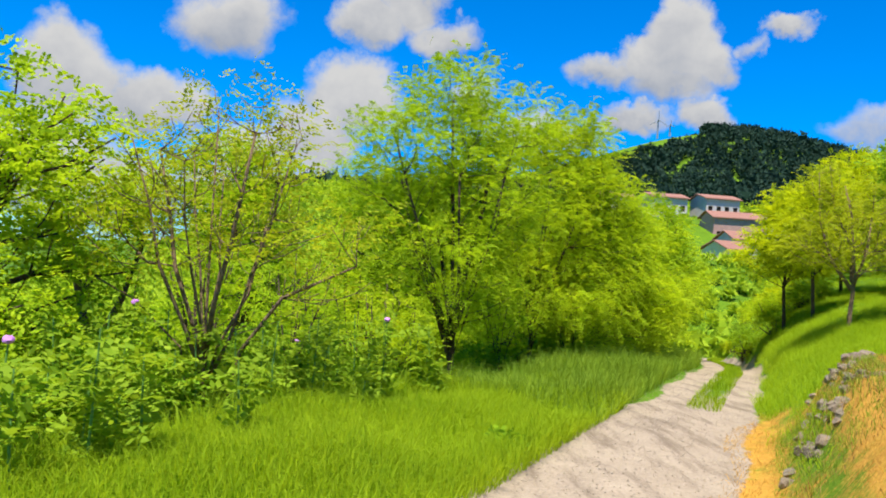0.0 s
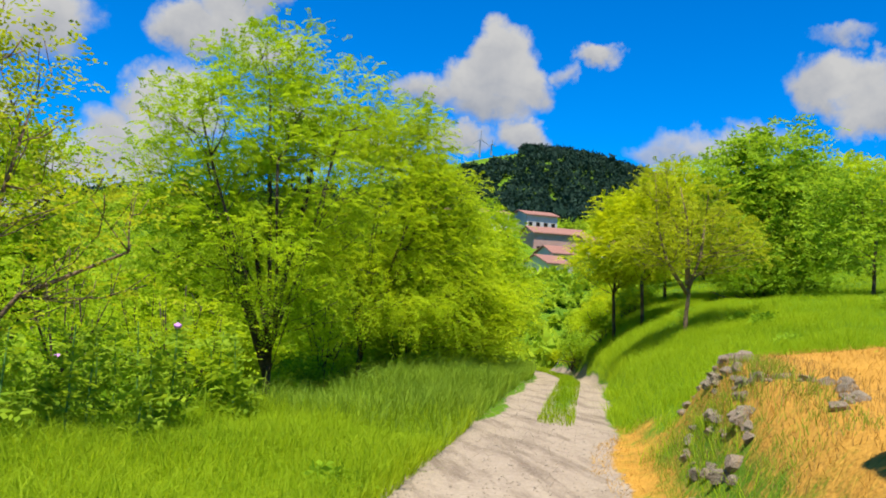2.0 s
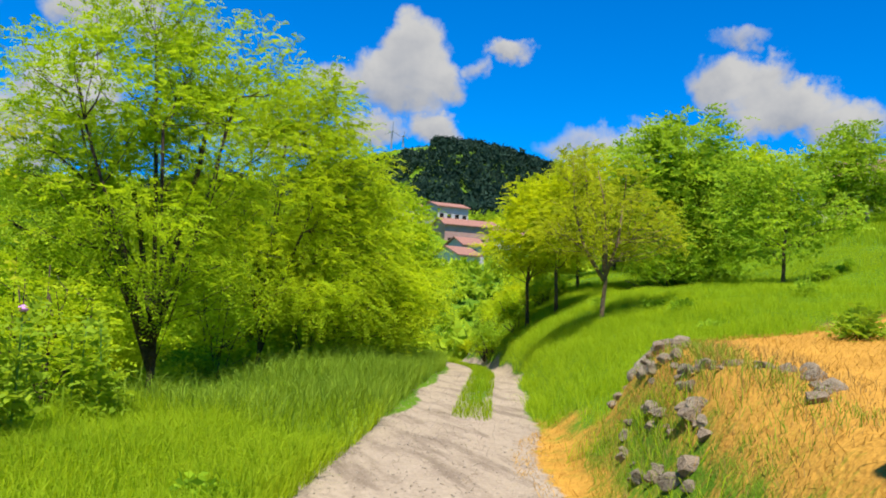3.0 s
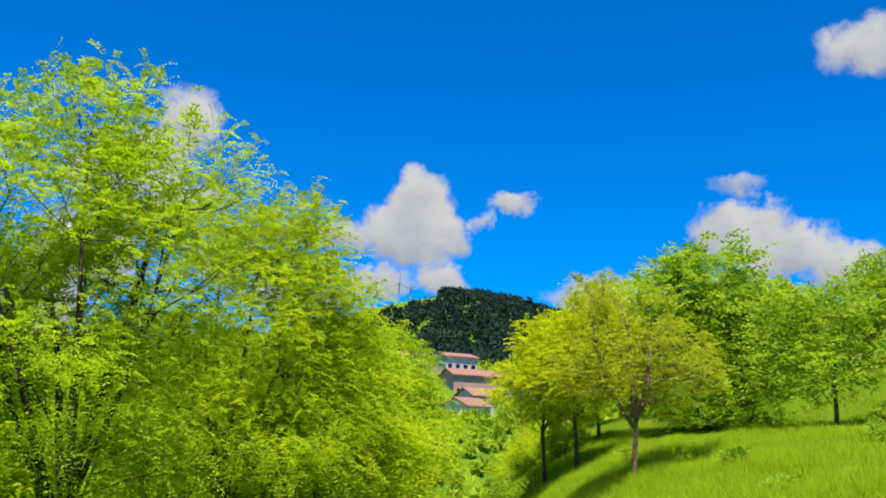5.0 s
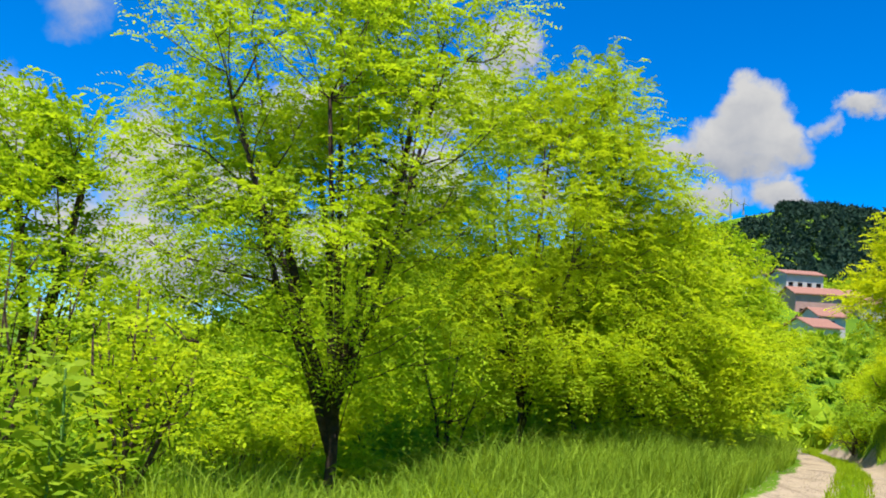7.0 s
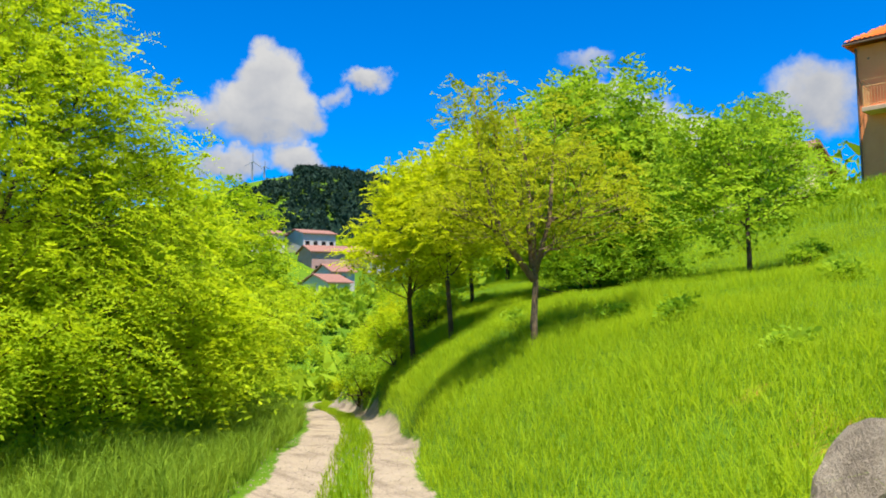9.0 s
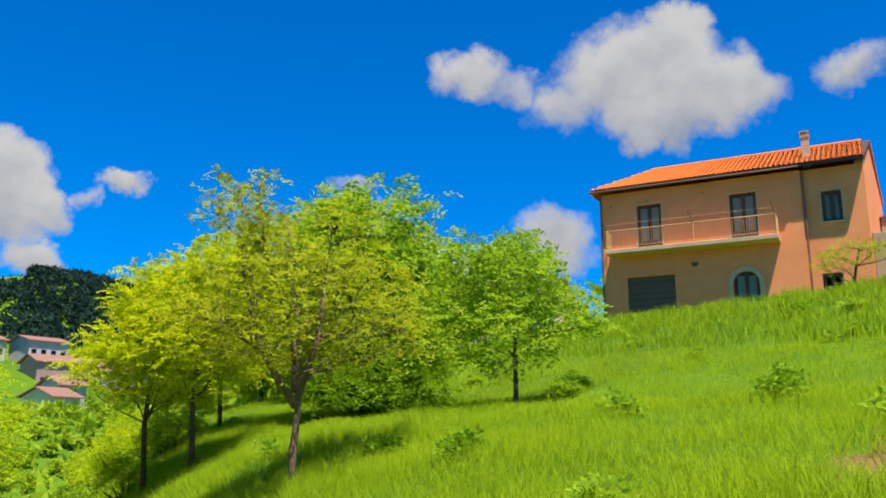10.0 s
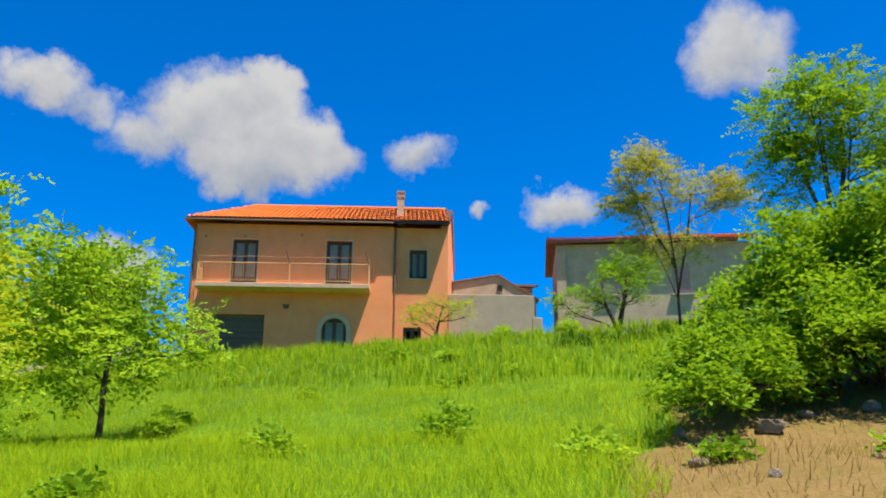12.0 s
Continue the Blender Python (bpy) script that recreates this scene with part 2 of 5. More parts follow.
M_tile = plain("new_roof_tile", (0.80, 0.15, 0.015), (0.93, 0.24, 0.03), 4, 0.85, 0.4, 0.01)
M_tile_old = plain("old_roof_tile", (0.19, 0.09, 0.065), (0.34, 0.17, 0.12), 5, 0.9, 0.5, 0.02)
M_brown = plain("brown_timber", (0.055, 0.025, 0.012), (0.12, 0.055, 0.028), 10, 0.6, 0.3, 0.004)
M_grey_timber = plain("weathered_shutter", (0.075, 0.048, 0.032), (0.19, 0.13, 0.09), 7, 0.8, 0.4, 0.006)
M_white = plain("white_paint", (0.68, 0.66, 0.62), (0.82, 0.80, 0.77), 4, 0.7, 0.15, 0.004)
M_concrete = plain("concrete", (0.34, 0.31, 0.26), (0.54, 0.50, 0.44), 2.5, 0.92, 0.4, 0.01)
M_slab = plain("peach_slab", (0.52, 0.33, 0.19), (0.68, 0.45, 0.27), 3.0, 0.9, 0.3, 0.006)
M_stucco = plain("grey_stucco", (0.38, 0.27, 0.165), (0.58, 0.43, 0.28), 1.2, 0.95, 0.5, 0.012)
M_block = plain("cement_wall", (0.36, 0.265, 0.17), (0.46, 0.345, 0.235), 2.0, 0.95, 0.4, 0.01)
M_iron = plain("rusty_iron", (0.10, 0.06, 0.04), (0.30, 0.19, 0.12), 20, 0.6, 0.2, 0.002, metal=0.5)
M_rail = plain("painted_rail", (0.62, 0.30, 0.10), (0.80, 0.42, 0.16), 12, 0.6, 0.1, 0.002)
# near-black: the darkness of unlit rooms is put into this colour
M_dark = plain("painted_dark", (0.012, 0.011, 0.010), (0.03, 0.027, 0.024), 5, 0.9)
M_curtain = plain("curtain", (0.50, 0.48, 0.45), (0.70, 0.68, 0.65), 3, 0.9, 0.4, 0.02)
# white render darkened: distance haze and cloud shadow put into its colour
M_far_white = plain("dimmed_white_render", (0.42, 0.38, 0.36), (0.54, 0.50, 0.47), 0.8, 0.9)
M_cream = plain("cream_render", (0.60, 0.50, 0.30), (0.76, 0.66, 0.44), 0.8, 0.9)
M_pink = plain("pink_render", (0.36, 0.20, 0.17), (0.48, 0.29, 0.25), 0.8, 0.9)
M_forest = leaf_material("pine_needle", (0.009, 0.026, 0.016), (0.020, 0.048, 0.026), 0.1, 0.4)
M_far_leaf = leaf_material("far_leaf", (0.17, 0.29, 0.01), (0.46, 0.58, 0.025), 0.4, 0.4)
M_steel = plain("grey_steel", (0.22, 0.23, 0.25), (0.34, 0.35, 0.37), 3, 0.5, 0.1, 0.002, metal=0.3)
M_petal = plain("mauve_petal", (0.45, 0.16, 0.50), (0.66, 0.30, 0.68), 30, 0.7)
M_stem = plain("green_stem", (0.08, 0.20, 0.03), (0.18, 0.34, 0.07), 20, 0.7)


def glass_material():
    m, n, out = material("window_glass")
    b = principled(n, out, (0.72, 0.70, 0.66), 0.05, spec=0.12)
    b.inputs["Transmission Weight"].default_value, b.inputs["IOR"].default_value = 1.0, 1.12
    return m


M_glass = glass_material()


# ---- shaping ----
def mesh_object(name, verts, faces, mat, parent=None, smooth=False):
    me = bpy.data.meshes.new(name)
    me.from_pydata([tuple(v) for v in verts], [], [tuple(f) for f in faces])
    me.materials.append(mat)
    if smooth:
        me.shade_smooth()
    ob = new(name, me)
    ob.parent = parent
    return ob


def quick_mesh(name, verts, faces, mat, parent=None):
    """Many triangles or quads at once, from numpy arrays."""
    me = bpy.data.meshes.new(name)
    verts, faces = np.asarray(verts, np.float32), np.asarray(faces, np.int32)
    k = faces.shape[1]
    me.vertices.add(len(verts))
    me.vertices.foreach_set("co", verts.ravel())
    me.loops.add(faces.size)
    me.loops.foreach_set("vertex_index", faces.ravel())
    me.polygons.add(len(faces))
    me.polygons.foreach_set("loop_start", np.arange(0, faces.size, k, dtype=np.int32))
    me.polygons.foreach_set("loop_total", np.full(len(faces), k, np.int32))
    me.update(calc_edges=True)
    me.materials.append(mat)
    ob = new(name, me)
    ob.parent = parent
    return ob


def part(name, bm, mat, parent, label=""):
    me = bpy.data.meshes.new(name)
    bm.to_mesh(me)
    bm.free()
    me.materials.append(mat)
    ob = new(name, me)
    ob.parent = parent
    return tagged(ob, label)


def box(sx, sy, sz, at=(0, 0, 0), bevel=0.0):
    """A box with its base centre at the given place."""
    bm = bmesh.new()
    bmesh.ops.create_cube(bm, size=1.0, matrix=Matrix.Translation((at[0], at[1], at[2] + sz / 2)) @ Matrix.Diagonal((sx, sy, sz, 1)))
    if bevel:
        bmesh.ops.bevel(bm, geom=bm.edges[:], offset=bevel, segments=1, affect="EDGES")
    return bm


def merge(*bms):
    out = bms[0]
    for b in bms[1:]:
        me = bpy.data.meshes.new("tmp")
        b.to_mesh(me)
        b.free()
        out.from_mesh(me)
        bpy.data.meshes.remove(me)
    return out


def tube(points, radii, sides=7):
    """Rings along a line, closed at the end."""
    pts, vs, fs = [Vector(p) for p in points], [], []
    for i, p in enumerate(pts):
        d = (pts[min(i + 1, len(pts) - 1)] - pts[max(i - 1, 0)]).normalized()
        a = d.orthogonal().normalized() if abs(d.z) > 0.95 else d.cross(Vector((0, 0, 1))).normalized()
        b = d.cross(a)
        for k in range(sides):
            w = 2 * math.pi * k / sides
            vs.append(p + (a * math.cos(w) + b * math.sin(w)) * radii[i])
    for i in range(len(pts) - 1):
        for k in range(sides):
            fs.append((i * sides + k, i * sides + (k + 1) % sides, (i + 1) * sides + (k + 1) % sides, (i + 1) * sides + k))
    fs.append(tuple(range(sides - 1, -1, -1)))
    fs.append(tuple((len(pts) - 1) * sides + k for k in range(sides)))
    return vs, fs


def rod(a, b, r, sides=6):
    bm = bmesh.new()
    vs, fs = tube([a, b], [r, r], sides)
    made = [bm.verts.new(v) for v in vs]
    for f in fs:
        bm.faces.new([made[i] for i in f])
    return bm


# ---- the lie of the land ----
# the track runs straight; s goes along it, d to its right-hand side
T0, TU = np.array((2.35, 9.0)), np.array((0.38, 0.925))
TN = np.array((TU[1], -TU[0]))


def smooth(a, lo, hi):
    t = np.clip((a - lo) / (hi - lo), 0, 1)
    return t * t * (3 - 2 * t)


def wave(x, y, size, seed=0.0):
    """Soft unevenness between -1 and 1."""
    a, b = x / size, y / size
    return (np.sin(a * 1.7 + b * 0.6 + seed) + np.sin(a * -0.8 + b * 1.9 + seed * 2.3) + np.sin(a * 2.6 - b * 2.1 + seed * 4.1) * 0.6) / 2.6


def bend(s):
    """The track swings gently to the left further on."""
    return 0.0045 * np.clip(np.asarray(s, float) - 12, 0, 20) ** 2


def along(x, y):
    x, y = np.asarray(x, float), np.asarray(y, float)
    s = (x - T0[0]) * TU[0] + (y - T0[1]) * TU[1]
    return s, (x - T0[0]) * TN[0] + (y - T0[1]) * TN[1] + bend(s)


def track_height(s):
    y = 9.0 + 0.925 * s
    return -0.05 - 0.04 * np.minimum(y, 20) - 0.088 * np.clip(y - 20, 0, 40) + 0.012 * np.minimum(y, 0)


def terrace(s, d):
    """1 on the straw-covered terrace beside the hut."""
    return smooth(d, 1.4, 2.15) * (1 - smooth(s - 0.85 * np.clip(d - 2.2, 0, 3.4), 2.05, 2.3)) * smooth(s, -14, -12)


def land(x, y):
    x, y = np.asarray(x, float), np.asarray(y, float)
    s, d = along(x, y)
    zt = track_height(s)
    # right-hand slope, up to the house
    right = 0.22 + 0.10 * np.clip(d, 0, 9) + 0.265 * np.clip(d - 9, 0, 15.6) + 0.03 * np.clip(d - 26, 0, 60) + 0.034 * np.clip(s, 0, 40)
    lo = 1.05 - 0.3 * smooth(s, 8, 16)
    lift = (1 - np.exp(-np.clip(d - lo, 0, 40) / 1.5)) * smooth(d, lo, lo + 0.5)
    up = zt + (right - zt) * lift
    up = up + (np.maximum(0.64 + 0.13 * (d - 2), up) - up) * terrace(s, d)
    # left-hand side, falling to the valley
    e = np.clip(-d - 1.4, 0, None)
    left = zt - 0.015 * e - 0.16 * np.clip(e - 7, 0, 60) + 0.10 * smooth(e, 0.0, 0.8) - 0.36 * smooth(e, 0.9, 3.2) * smooth(s, -1, 5)
    z = np.where(d > 0, up, left) + 0.05 * wave(x, y, 1.6) * smooth(np.abs(d), 1.3, 2.2) + 0.12 * wave(x, y, 5.0, 1.3) * smooth(np.abs(d), 2, 6) + 0.07 * wave(x, y, 0.9, 2.9) * smooth(d, 1.6, 3.0) * smooth(s, 2, 5)
    z = z - 0.035 * np.exp(-((np.abs(d) - 0.62) / 0.3) ** 2)
    # the valley, the village slope and the hill beyond
    far = smooth(y, 48, 95)
    rise = smooth(np.degrees(np.arctan2(x, np.maximum(y, 1.0))), -24, -9)   # the valley opens to the left
    village = -8 + (11.5 * smooth(y, 92, 150) + 10.5 * smooth(y, 150, 194) + 12 * smooth(y, 200, 320)) * rise + 0.02 * np.abs(x) * rise
    z = z * (1 - far) + village * far
    r = np.hypot(x, y)
    hill = 62 * np.exp(-(((x - 190) / 150) ** 2 + ((y - 690) / 190) ** 2)) + 44 * np.exp(-(((x - 330) / 190) ** 2 + ((y - 720) / 200) ** 2)) + 26 * np.exp(-(((x + 10) / 105) ** 2 + ((y - 760) / 220) ** 2))
    z = z + hill * smooth(r, 250, 420)
    # level shelf under the house, gentle land behind
    return np.where((x > 120) & (y < 250), z * (1 - smooth(x, 120, 220)) + 8 * smooth(x, 120, 220), z)


def land_at(x, y):
    return float(land(x, y))


def spread(lo, hi, step, reach, growth=1.13):
    mid = list(np.arange(lo, hi + step / 2, step))
    for sign, ends in ((-1, lo), (1, hi)):
        at, st, more = ends, step, []
        while abs(at) < reach:
            st *= growth
            at += sign * st
            more.append(at)
        mid = (more[::-1] + mid) if sign < 0 else (mid + more)
    return np.array(mid)


def build_ground():
    xs, ys = spread(-7, 16, 0.2, 2600), spread(-6, 32, 0.2, 2600)
    X, Y = np.meshgrid(xs, ys)
    Z = land(X, Y)
    nx, ny = len(xs), len(ys)
    verts = np.stack([X.ravel(), Y.ravel(), Z.ravel()], 1)
    i = np.arange(nx * ny).reshape(ny, nx)
    faces = np.stack([i[:-1, :-1].ravel(), i[:-1, 1:].ravel(), i[1:, 1:].ravel(), i[1:, :-1].ravel()], 1)
    ob = quick_mesh("ground", verts, faces, M_ground)
    ob.data.shade_smooth()
    masks = ground_masks(X.ravel(), Y.ravel())
    for key, v in masks.items():
        a = ob.data.attributes.new(key, "FLOAT", "POINT")
        a.data.foreach_set("value", np.asarray(v, np.float32))
    return tagged(ob, "grassy hillside with a pale gravel track and scattered straw", "ground", kind="structure")


def ground_masks(x, y):
    s, d = along(x, y)
    wob = 0.18 * wave(x, y, 0.9, 0.7)
    on = smooth(s, 2, 6)
    dd = np.abs(d - 0.13 * on + wob * 0.6)
    track = (1 - smooth(dd, 0.85 - 0.1 * on, 1.15 - 0.17 * on)) * (1 - smooth(s, 60, 64))
    strip = (1 - smooth(np.abs(d + wob * 0.4 - 0.2), 0.08, 0.26)) * smooth(s, 4.5, 8)
    track = track * (1 - 0.85 * strip)
    straw = terrace(s, d)
    band = smooth(d + wob, 0.5, 1.0) * (1 - smooth(d + wob, 1.15, 1.9)) * (1 - smooth(s, 3.0, 6.5)) * (0.72 + 0.2 * wave(x, y, 0.34, 4.4) + 0.2 * wave(x, y, 1.3, 0.4))
    spots = smooth(wave(x, y, 1.1, 2.2), 0.05, 0.5) * smooth(d, 1.2, 1.6) * (1 - smooth(d, 5.0, 8.0)) * (1 - smooth(s, 3, 9)) * 0.5
    patch = 0.5 * np.exp(-(((x - 7.5) / 0.35) ** 2 + ((y - 13.6) / 0.2) ** 2))
    straw = np.maximum(np.maximum(np.maximum(straw * 0.95, band), spots), patch)
    soil = smooth(x, 8.5, 10) * (1 - smooth(x, 17, 20)) * (1 - smooth(y + 0.15 * (x - 12) + 0.5 * wave(x, y, 1.2), 12.7, 13.9)) * smooth(y, 2, 6) * 0.9
    return {"track": track, "straw": straw * (1 - 0.8 * track * (d < 0.7)), "soil": soil}


build_ground()


# ---- trees ----
rng = np.random.default_rng(7)


def unit(v):
    return v / np.maximum(np.linalg.norm(v, axis=-1, keepdims=True), 1e-9)


def sprays(r, at, away, count, reach, length, pairs, leaf, droop):
    """Feathered leaves in rosettes at the twig ends: arching stalks with pairs of leaflets, each a small quad."""
    many = np.maximum(1, np.round(count * r.uniform(0.45, 1.55, len(at)))).astype(int) if count > 1 else np.ones(len(at), int)
    n = int(many.sum())
    base = np.repeat(at, many, 0) + r.normal(0, 1, (n, 3)) * reach * 0.85 * np.array((1, 1, 0.6))
    axis = unit(np.repeat(away, many, 0) * 0.75 + r.normal(0, 0.75, (n, 3)) * np.array((1, 1, 0.6)) + np.array((0, 0, 0.12)))
    side = unit(np.cross(axis, np.array((0, 0, 1.0)) + r.normal(0, 0.3, (n, 3))))
    k = pairs * 2
    t = np.tile(np.repeat(np.linspace(0.15, 1.0, pairs), 2), n)[:, None]
    sgn = np.tile(np.array((1.0, -1.0)), n * pairs)[:, None]
    A, S, B = np.repeat(axis, k, 0), np.repeat(side, k, 0), np.repeat(base, k, 0)
    L = length * r.uniform(0.7, 1.3, (n, 1)).repeat(k, 0)
    root = B + A * t * L + np.array((0, 0, -1.0)) * L * t * t * droop
    out = unit(S * sgn + A * 0.4 + r.normal(0, 0.18, (n * k, 3)) + np.array((0, 0, -0.2)))
    wide = unit(A + r.normal(0, 0.25, (n * k, 3)))
    size = leaf * r.uniform(0.75, 1.25, (n * k, 1))
    p0, p2 = root, root + out * size
    mid = root + out * size * 0.5
    p1, p3 = mid + wide * size * 0.27, mid - wide * size * 0.27
    verts = np.stack([p0, p1, p2, p3], 1).reshape(-1, 3)
    return verts, np.arange(len(verts)).reshape(-1, 4)


def skeleton_of(r, lobes, count, stems, fork):
    """Limbs found by joining each twig end to the nearest part of the tree that lies nearer the foot."""
    pts = []
    vol = np.array([l[3] * l[4] for l in lobes])
    for l, k in zip(lobes, np.maximum(3, (count * vol / vol.sum())).astype(int)):
        q = unit(r.normal(0, 1, (k, 3))) * r.uniform(0.25, 1.0, (k, 1)) ** 0.45
        pts.append(np.array(l[:3]) + q * np.array((l[3], l[3], l[4])))
    pts = np.concatenate(pts)
    nodes, up, way = [], [], []
    for path in stems:
        last = -1
        for p in path:
            nodes.append(np.array(p, float))
            up.append(last)
            way.append(way[last] + 0.35 * np.linalg.norm(nodes[-1] - nodes[last]) if last >= 0 else 0.0)
            last = len(nodes) - 1
    first = len(nodes)
    foot = np.array(stems[0][0])
    for p in pts[np.argsort(np.linalg.norm(pts - np.array((foot[0], foot[1], fork)), axis=1))]:
        have = np.array(nodes)
        gap = have - p
        cost = np.linalg.norm(gap, axis=1) + 2.2 * np.clip(have[:, 2] - p[2] + 0.12, 0, None)
        cost = np.where(have[:, 2] < fork * 0.55 + foot[2] * 0.45, cost + 4, cost)
        cost = cost + 0.6 * np.array(way)
        j = int(np.argmin(cost))
        bend = (nodes[j] * 0.5 + p * 0.5) + r.normal(0, 0.035, 3) * np.linalg.norm(p - nodes[j]) + np.array((0, 0, -0.04))
        half = np.linalg.norm(p - nodes[j]) / 2
        nodes.append(bend), up.append(j), way.append(way[j] + half)
        nodes.append(p), up.append(len(nodes) - 2), way.append(way[j] + 2 * half)
    load = np.zeros(len(nodes))
    kids = set(up)
    tips = [i for i in range(first, len(nodes)) if i not in kids]
    for i in tips:
        load[i] = 1
    for i in range(len(nodes) - 1, -1, -1):
        load[i] = max(load[i], 1)
        if up[i] >= 0:
            load[up[i]] += load[i]
    return np.array(nodes), up, load, first


def limbs(nodes, up, load, thick, keep, sides):
    vs, fs, top = [], [], load.max()
    for i, j in enumerate(up):
        if j < 0 or not keep(i):
            continue
        ra, rb = thick * (load[j] / top) ** 0.6, thick * (load[i] / top) ** 0.6
        a, b = nodes[j], nodes[i]
        v, f = tube([a, b], [max(min(ra, rb * 1.7), 0.006), max(rb, 0.004)], sides)
        o = len(vs)
        vs += v
        fs += [tuple(q + o for q in g) for g in f]
    return vs, fs


def tree(name, label, category, x, y, lobes, stems, leaf_mat, seed, targets=220, count=12, reach=0.22, length=0.22, pairs=6, leaf=0.05,
         droop=0.35, thick=0.09, fork=1.2, bark=None, group="", sink=0.05):
    """lobes: rounded masses of the crown relative to the foot (x, y, z, radius, half height); stems: lines relative to the foot."""
    r = np.random.default_rng(seed)
    bark = bark or M_bark
    foot = new(name)
    foot.location = (x, y, land_at(x, y) - sink)
    tagged(foot, label, category, group)
    nodes, up, load, first = skeleton_of(r, lobes, targets, stems, fork)
    at, top = 0, load.max()
    for path in stems:
        ids = range(at, at + len(path))
        stout = 1.25 if at == 0 else 0.0   # the main bole tapers evenly
        v, f = tube([nodes[i] for i in ids], [max(0.008, thick * (load[i] / top) ** 0.6 * (1.35 if i == at else 1.0), thick * stout * (1 - 0.9 * (i - at) / len(path))) for i in ids], 9)
        mesh_object("trunk", v, f, bark, foot, True)
        at += len(path)
    v, f = limbs(nodes, up, load, thick, lambda i: i >= first, 4)
    tagged(mesh_object("bough", v, f, bark, foot, True), kind="stuff")
    at = nodes[np.arange(first + 1, len(nodes), 2)]
    away = unit(at - np.array([np.mean([l[0] for l in lobes]), np.mean([l[1] for l in lobes]), np.mean([l[2] for l in lobes]) - 0.8]))
    v, f = sprays(r, at, away, count, reach, length, pairs, leaf, droop)
    quick_mesh("crown", v, f, leaf_mat, foot)
    return foot


def bush(name, label, category, x, y, lobes, mat, seed, count=2500, leaf=0.07, pairs=2, length=0.12, group="", flat=0.5, z=None):
    """A leafy mass with no clear trunk: short stems inside and leaves on its uneven outside."""
    r = np.random.default_rng(seed)
    foot = new(name)
    foot.location = (x, y, land_at(x, y) - 0.05 if z is None else z)
    tagged(foot, label, category, group)
    vol = np.array([l[3] * l[3] for l in lobes])
    pts, outs = [], []
    for l, k in zip(lobes, np.maximum(20, count * vol / vol.sum()).astype(int)):
        q = unit(r.normal(0, 1, (k, 3)))
        q[:, 2] = np.where(q[:, 2] < -0.3, -q[:, 2], q[:, 2])
        lump = 1 + 0.16 * np.sin(q[:, :1] * 7 + l[0] * 3) + 0.14 * np.sin(q[:, 1:2] * 9 + l[1] * 5) + 0.12 * np.sin(q[:, 2:] * 8 + l[2])
        pts.append(np.array(l[:3]) + q * lump * np.array((l[3], l[3], l[4])) * r.uniform(0.72, 1.06, (k, 1)))
        outs.append(q)
    v, f = sprays(r, np.concatenate(pts), np.concatenate(outs), 1, 0.05, length, pairs, leaf, 0.25)
    quick_mesh("foliage", v, f, mat, foot)
    vs, fs = [], []
    for l in lobes:
        for _ in range(5):
            e = np.array(l[:3]) + r.normal(0, 0.45, 3) * np.array((l[3], l[3], l[4]))
            a, b = tube([(l[0] * 0.6, l[1] * 0.6, -0.1 + l[2] * 0.0), (e * np.array((0.8, 0.8, 0.5))).tolist(), e.tolist()], [0.025, 0.018, 0.008], 5)
            o = len(vs)
            vs += a
            fs += [tuple(q + o for q in g) for g in b]
    tagged(mesh_object("stem", vs, fs, M_bark, foot), kind="stuff")
    return foot


def stem(*pts):
    return [tuple(p) for p in pts]


def fan(seed, count, tall, spread, low, high, lean=(0.0, 0.0)):
    """A short bole from which slender stems rise and spread like the ribs of a fan."""
    r = np.random.default_rng(seed)
    out = [stem((0, 0, -0.3), (0.02, 0.01, low), (0.03, 0.0, (low + high) / 2), (0.0, 0.02, high + 0.1), (lean[0] * 0.4, lean[1] * 0.4, tall * 0.6), (lean[0], lean[1], tall))]
    for k in range(count):
        w = 2 * math.pi * (k + r.uniform(-0.3, 0.3)) / count
        h = tall * r.uniform(0.72, 0.98)
        q = spread * r.uniform(0.65, 1.1)
        z0 = r.uniform(low, high)
        line = [(0.02, 0.01, z0)]
        for f in (0.2, 0.45, 0.7, 1.0):
            g = q * (f * 0.85 + 0.15 * math.sin(f * 2.6))
            line.append((math.cos(w) * g + lean[0] * f + r.normal(0, 0.03), math.sin(w) * g + lean[1] * f + r.normal(0, 0.03), z0 + (h - z0) * f ** 0.9))
        out.append(stem(*line))
    return out


ACACIA = "tall black locust with feathery spring-green leaves beside the track"
# the great locust on the valley side of the track
tree("locust_tree", ACACIA, "tree", 0.25, 16.0,
     [(-0.7, 0, 4.6, 1.6, 1.1), (-0.3, 0, 5.8, 1.0, 0.7), (0.7, 0, 5.2, 1.1, 0.8), (-1.5, 0.1, 3.7, 1.1, 0.9), (0.4, 0, 3.7, 1.4, 1.1), (-0.5, -0.2, 2.8, 1.6, 0.7), (-1.7, 0, 2.4, 0.9, 0.5), (0.3, -0.7, 1.9, 1.2, 0.5), (-0.6, 0.9, 3.4, 1.3, 1.2)],
     fan(111, 9, 5.6, 1.35, 0.5, 1.3, (-0.25, 0.0)), M_acacia_dark, 11, targets=470, count=18, reach=0.22, leaf=0.05, length=0.36, pairs=8, droop=0.45, thick=0.055, fork=1.5)
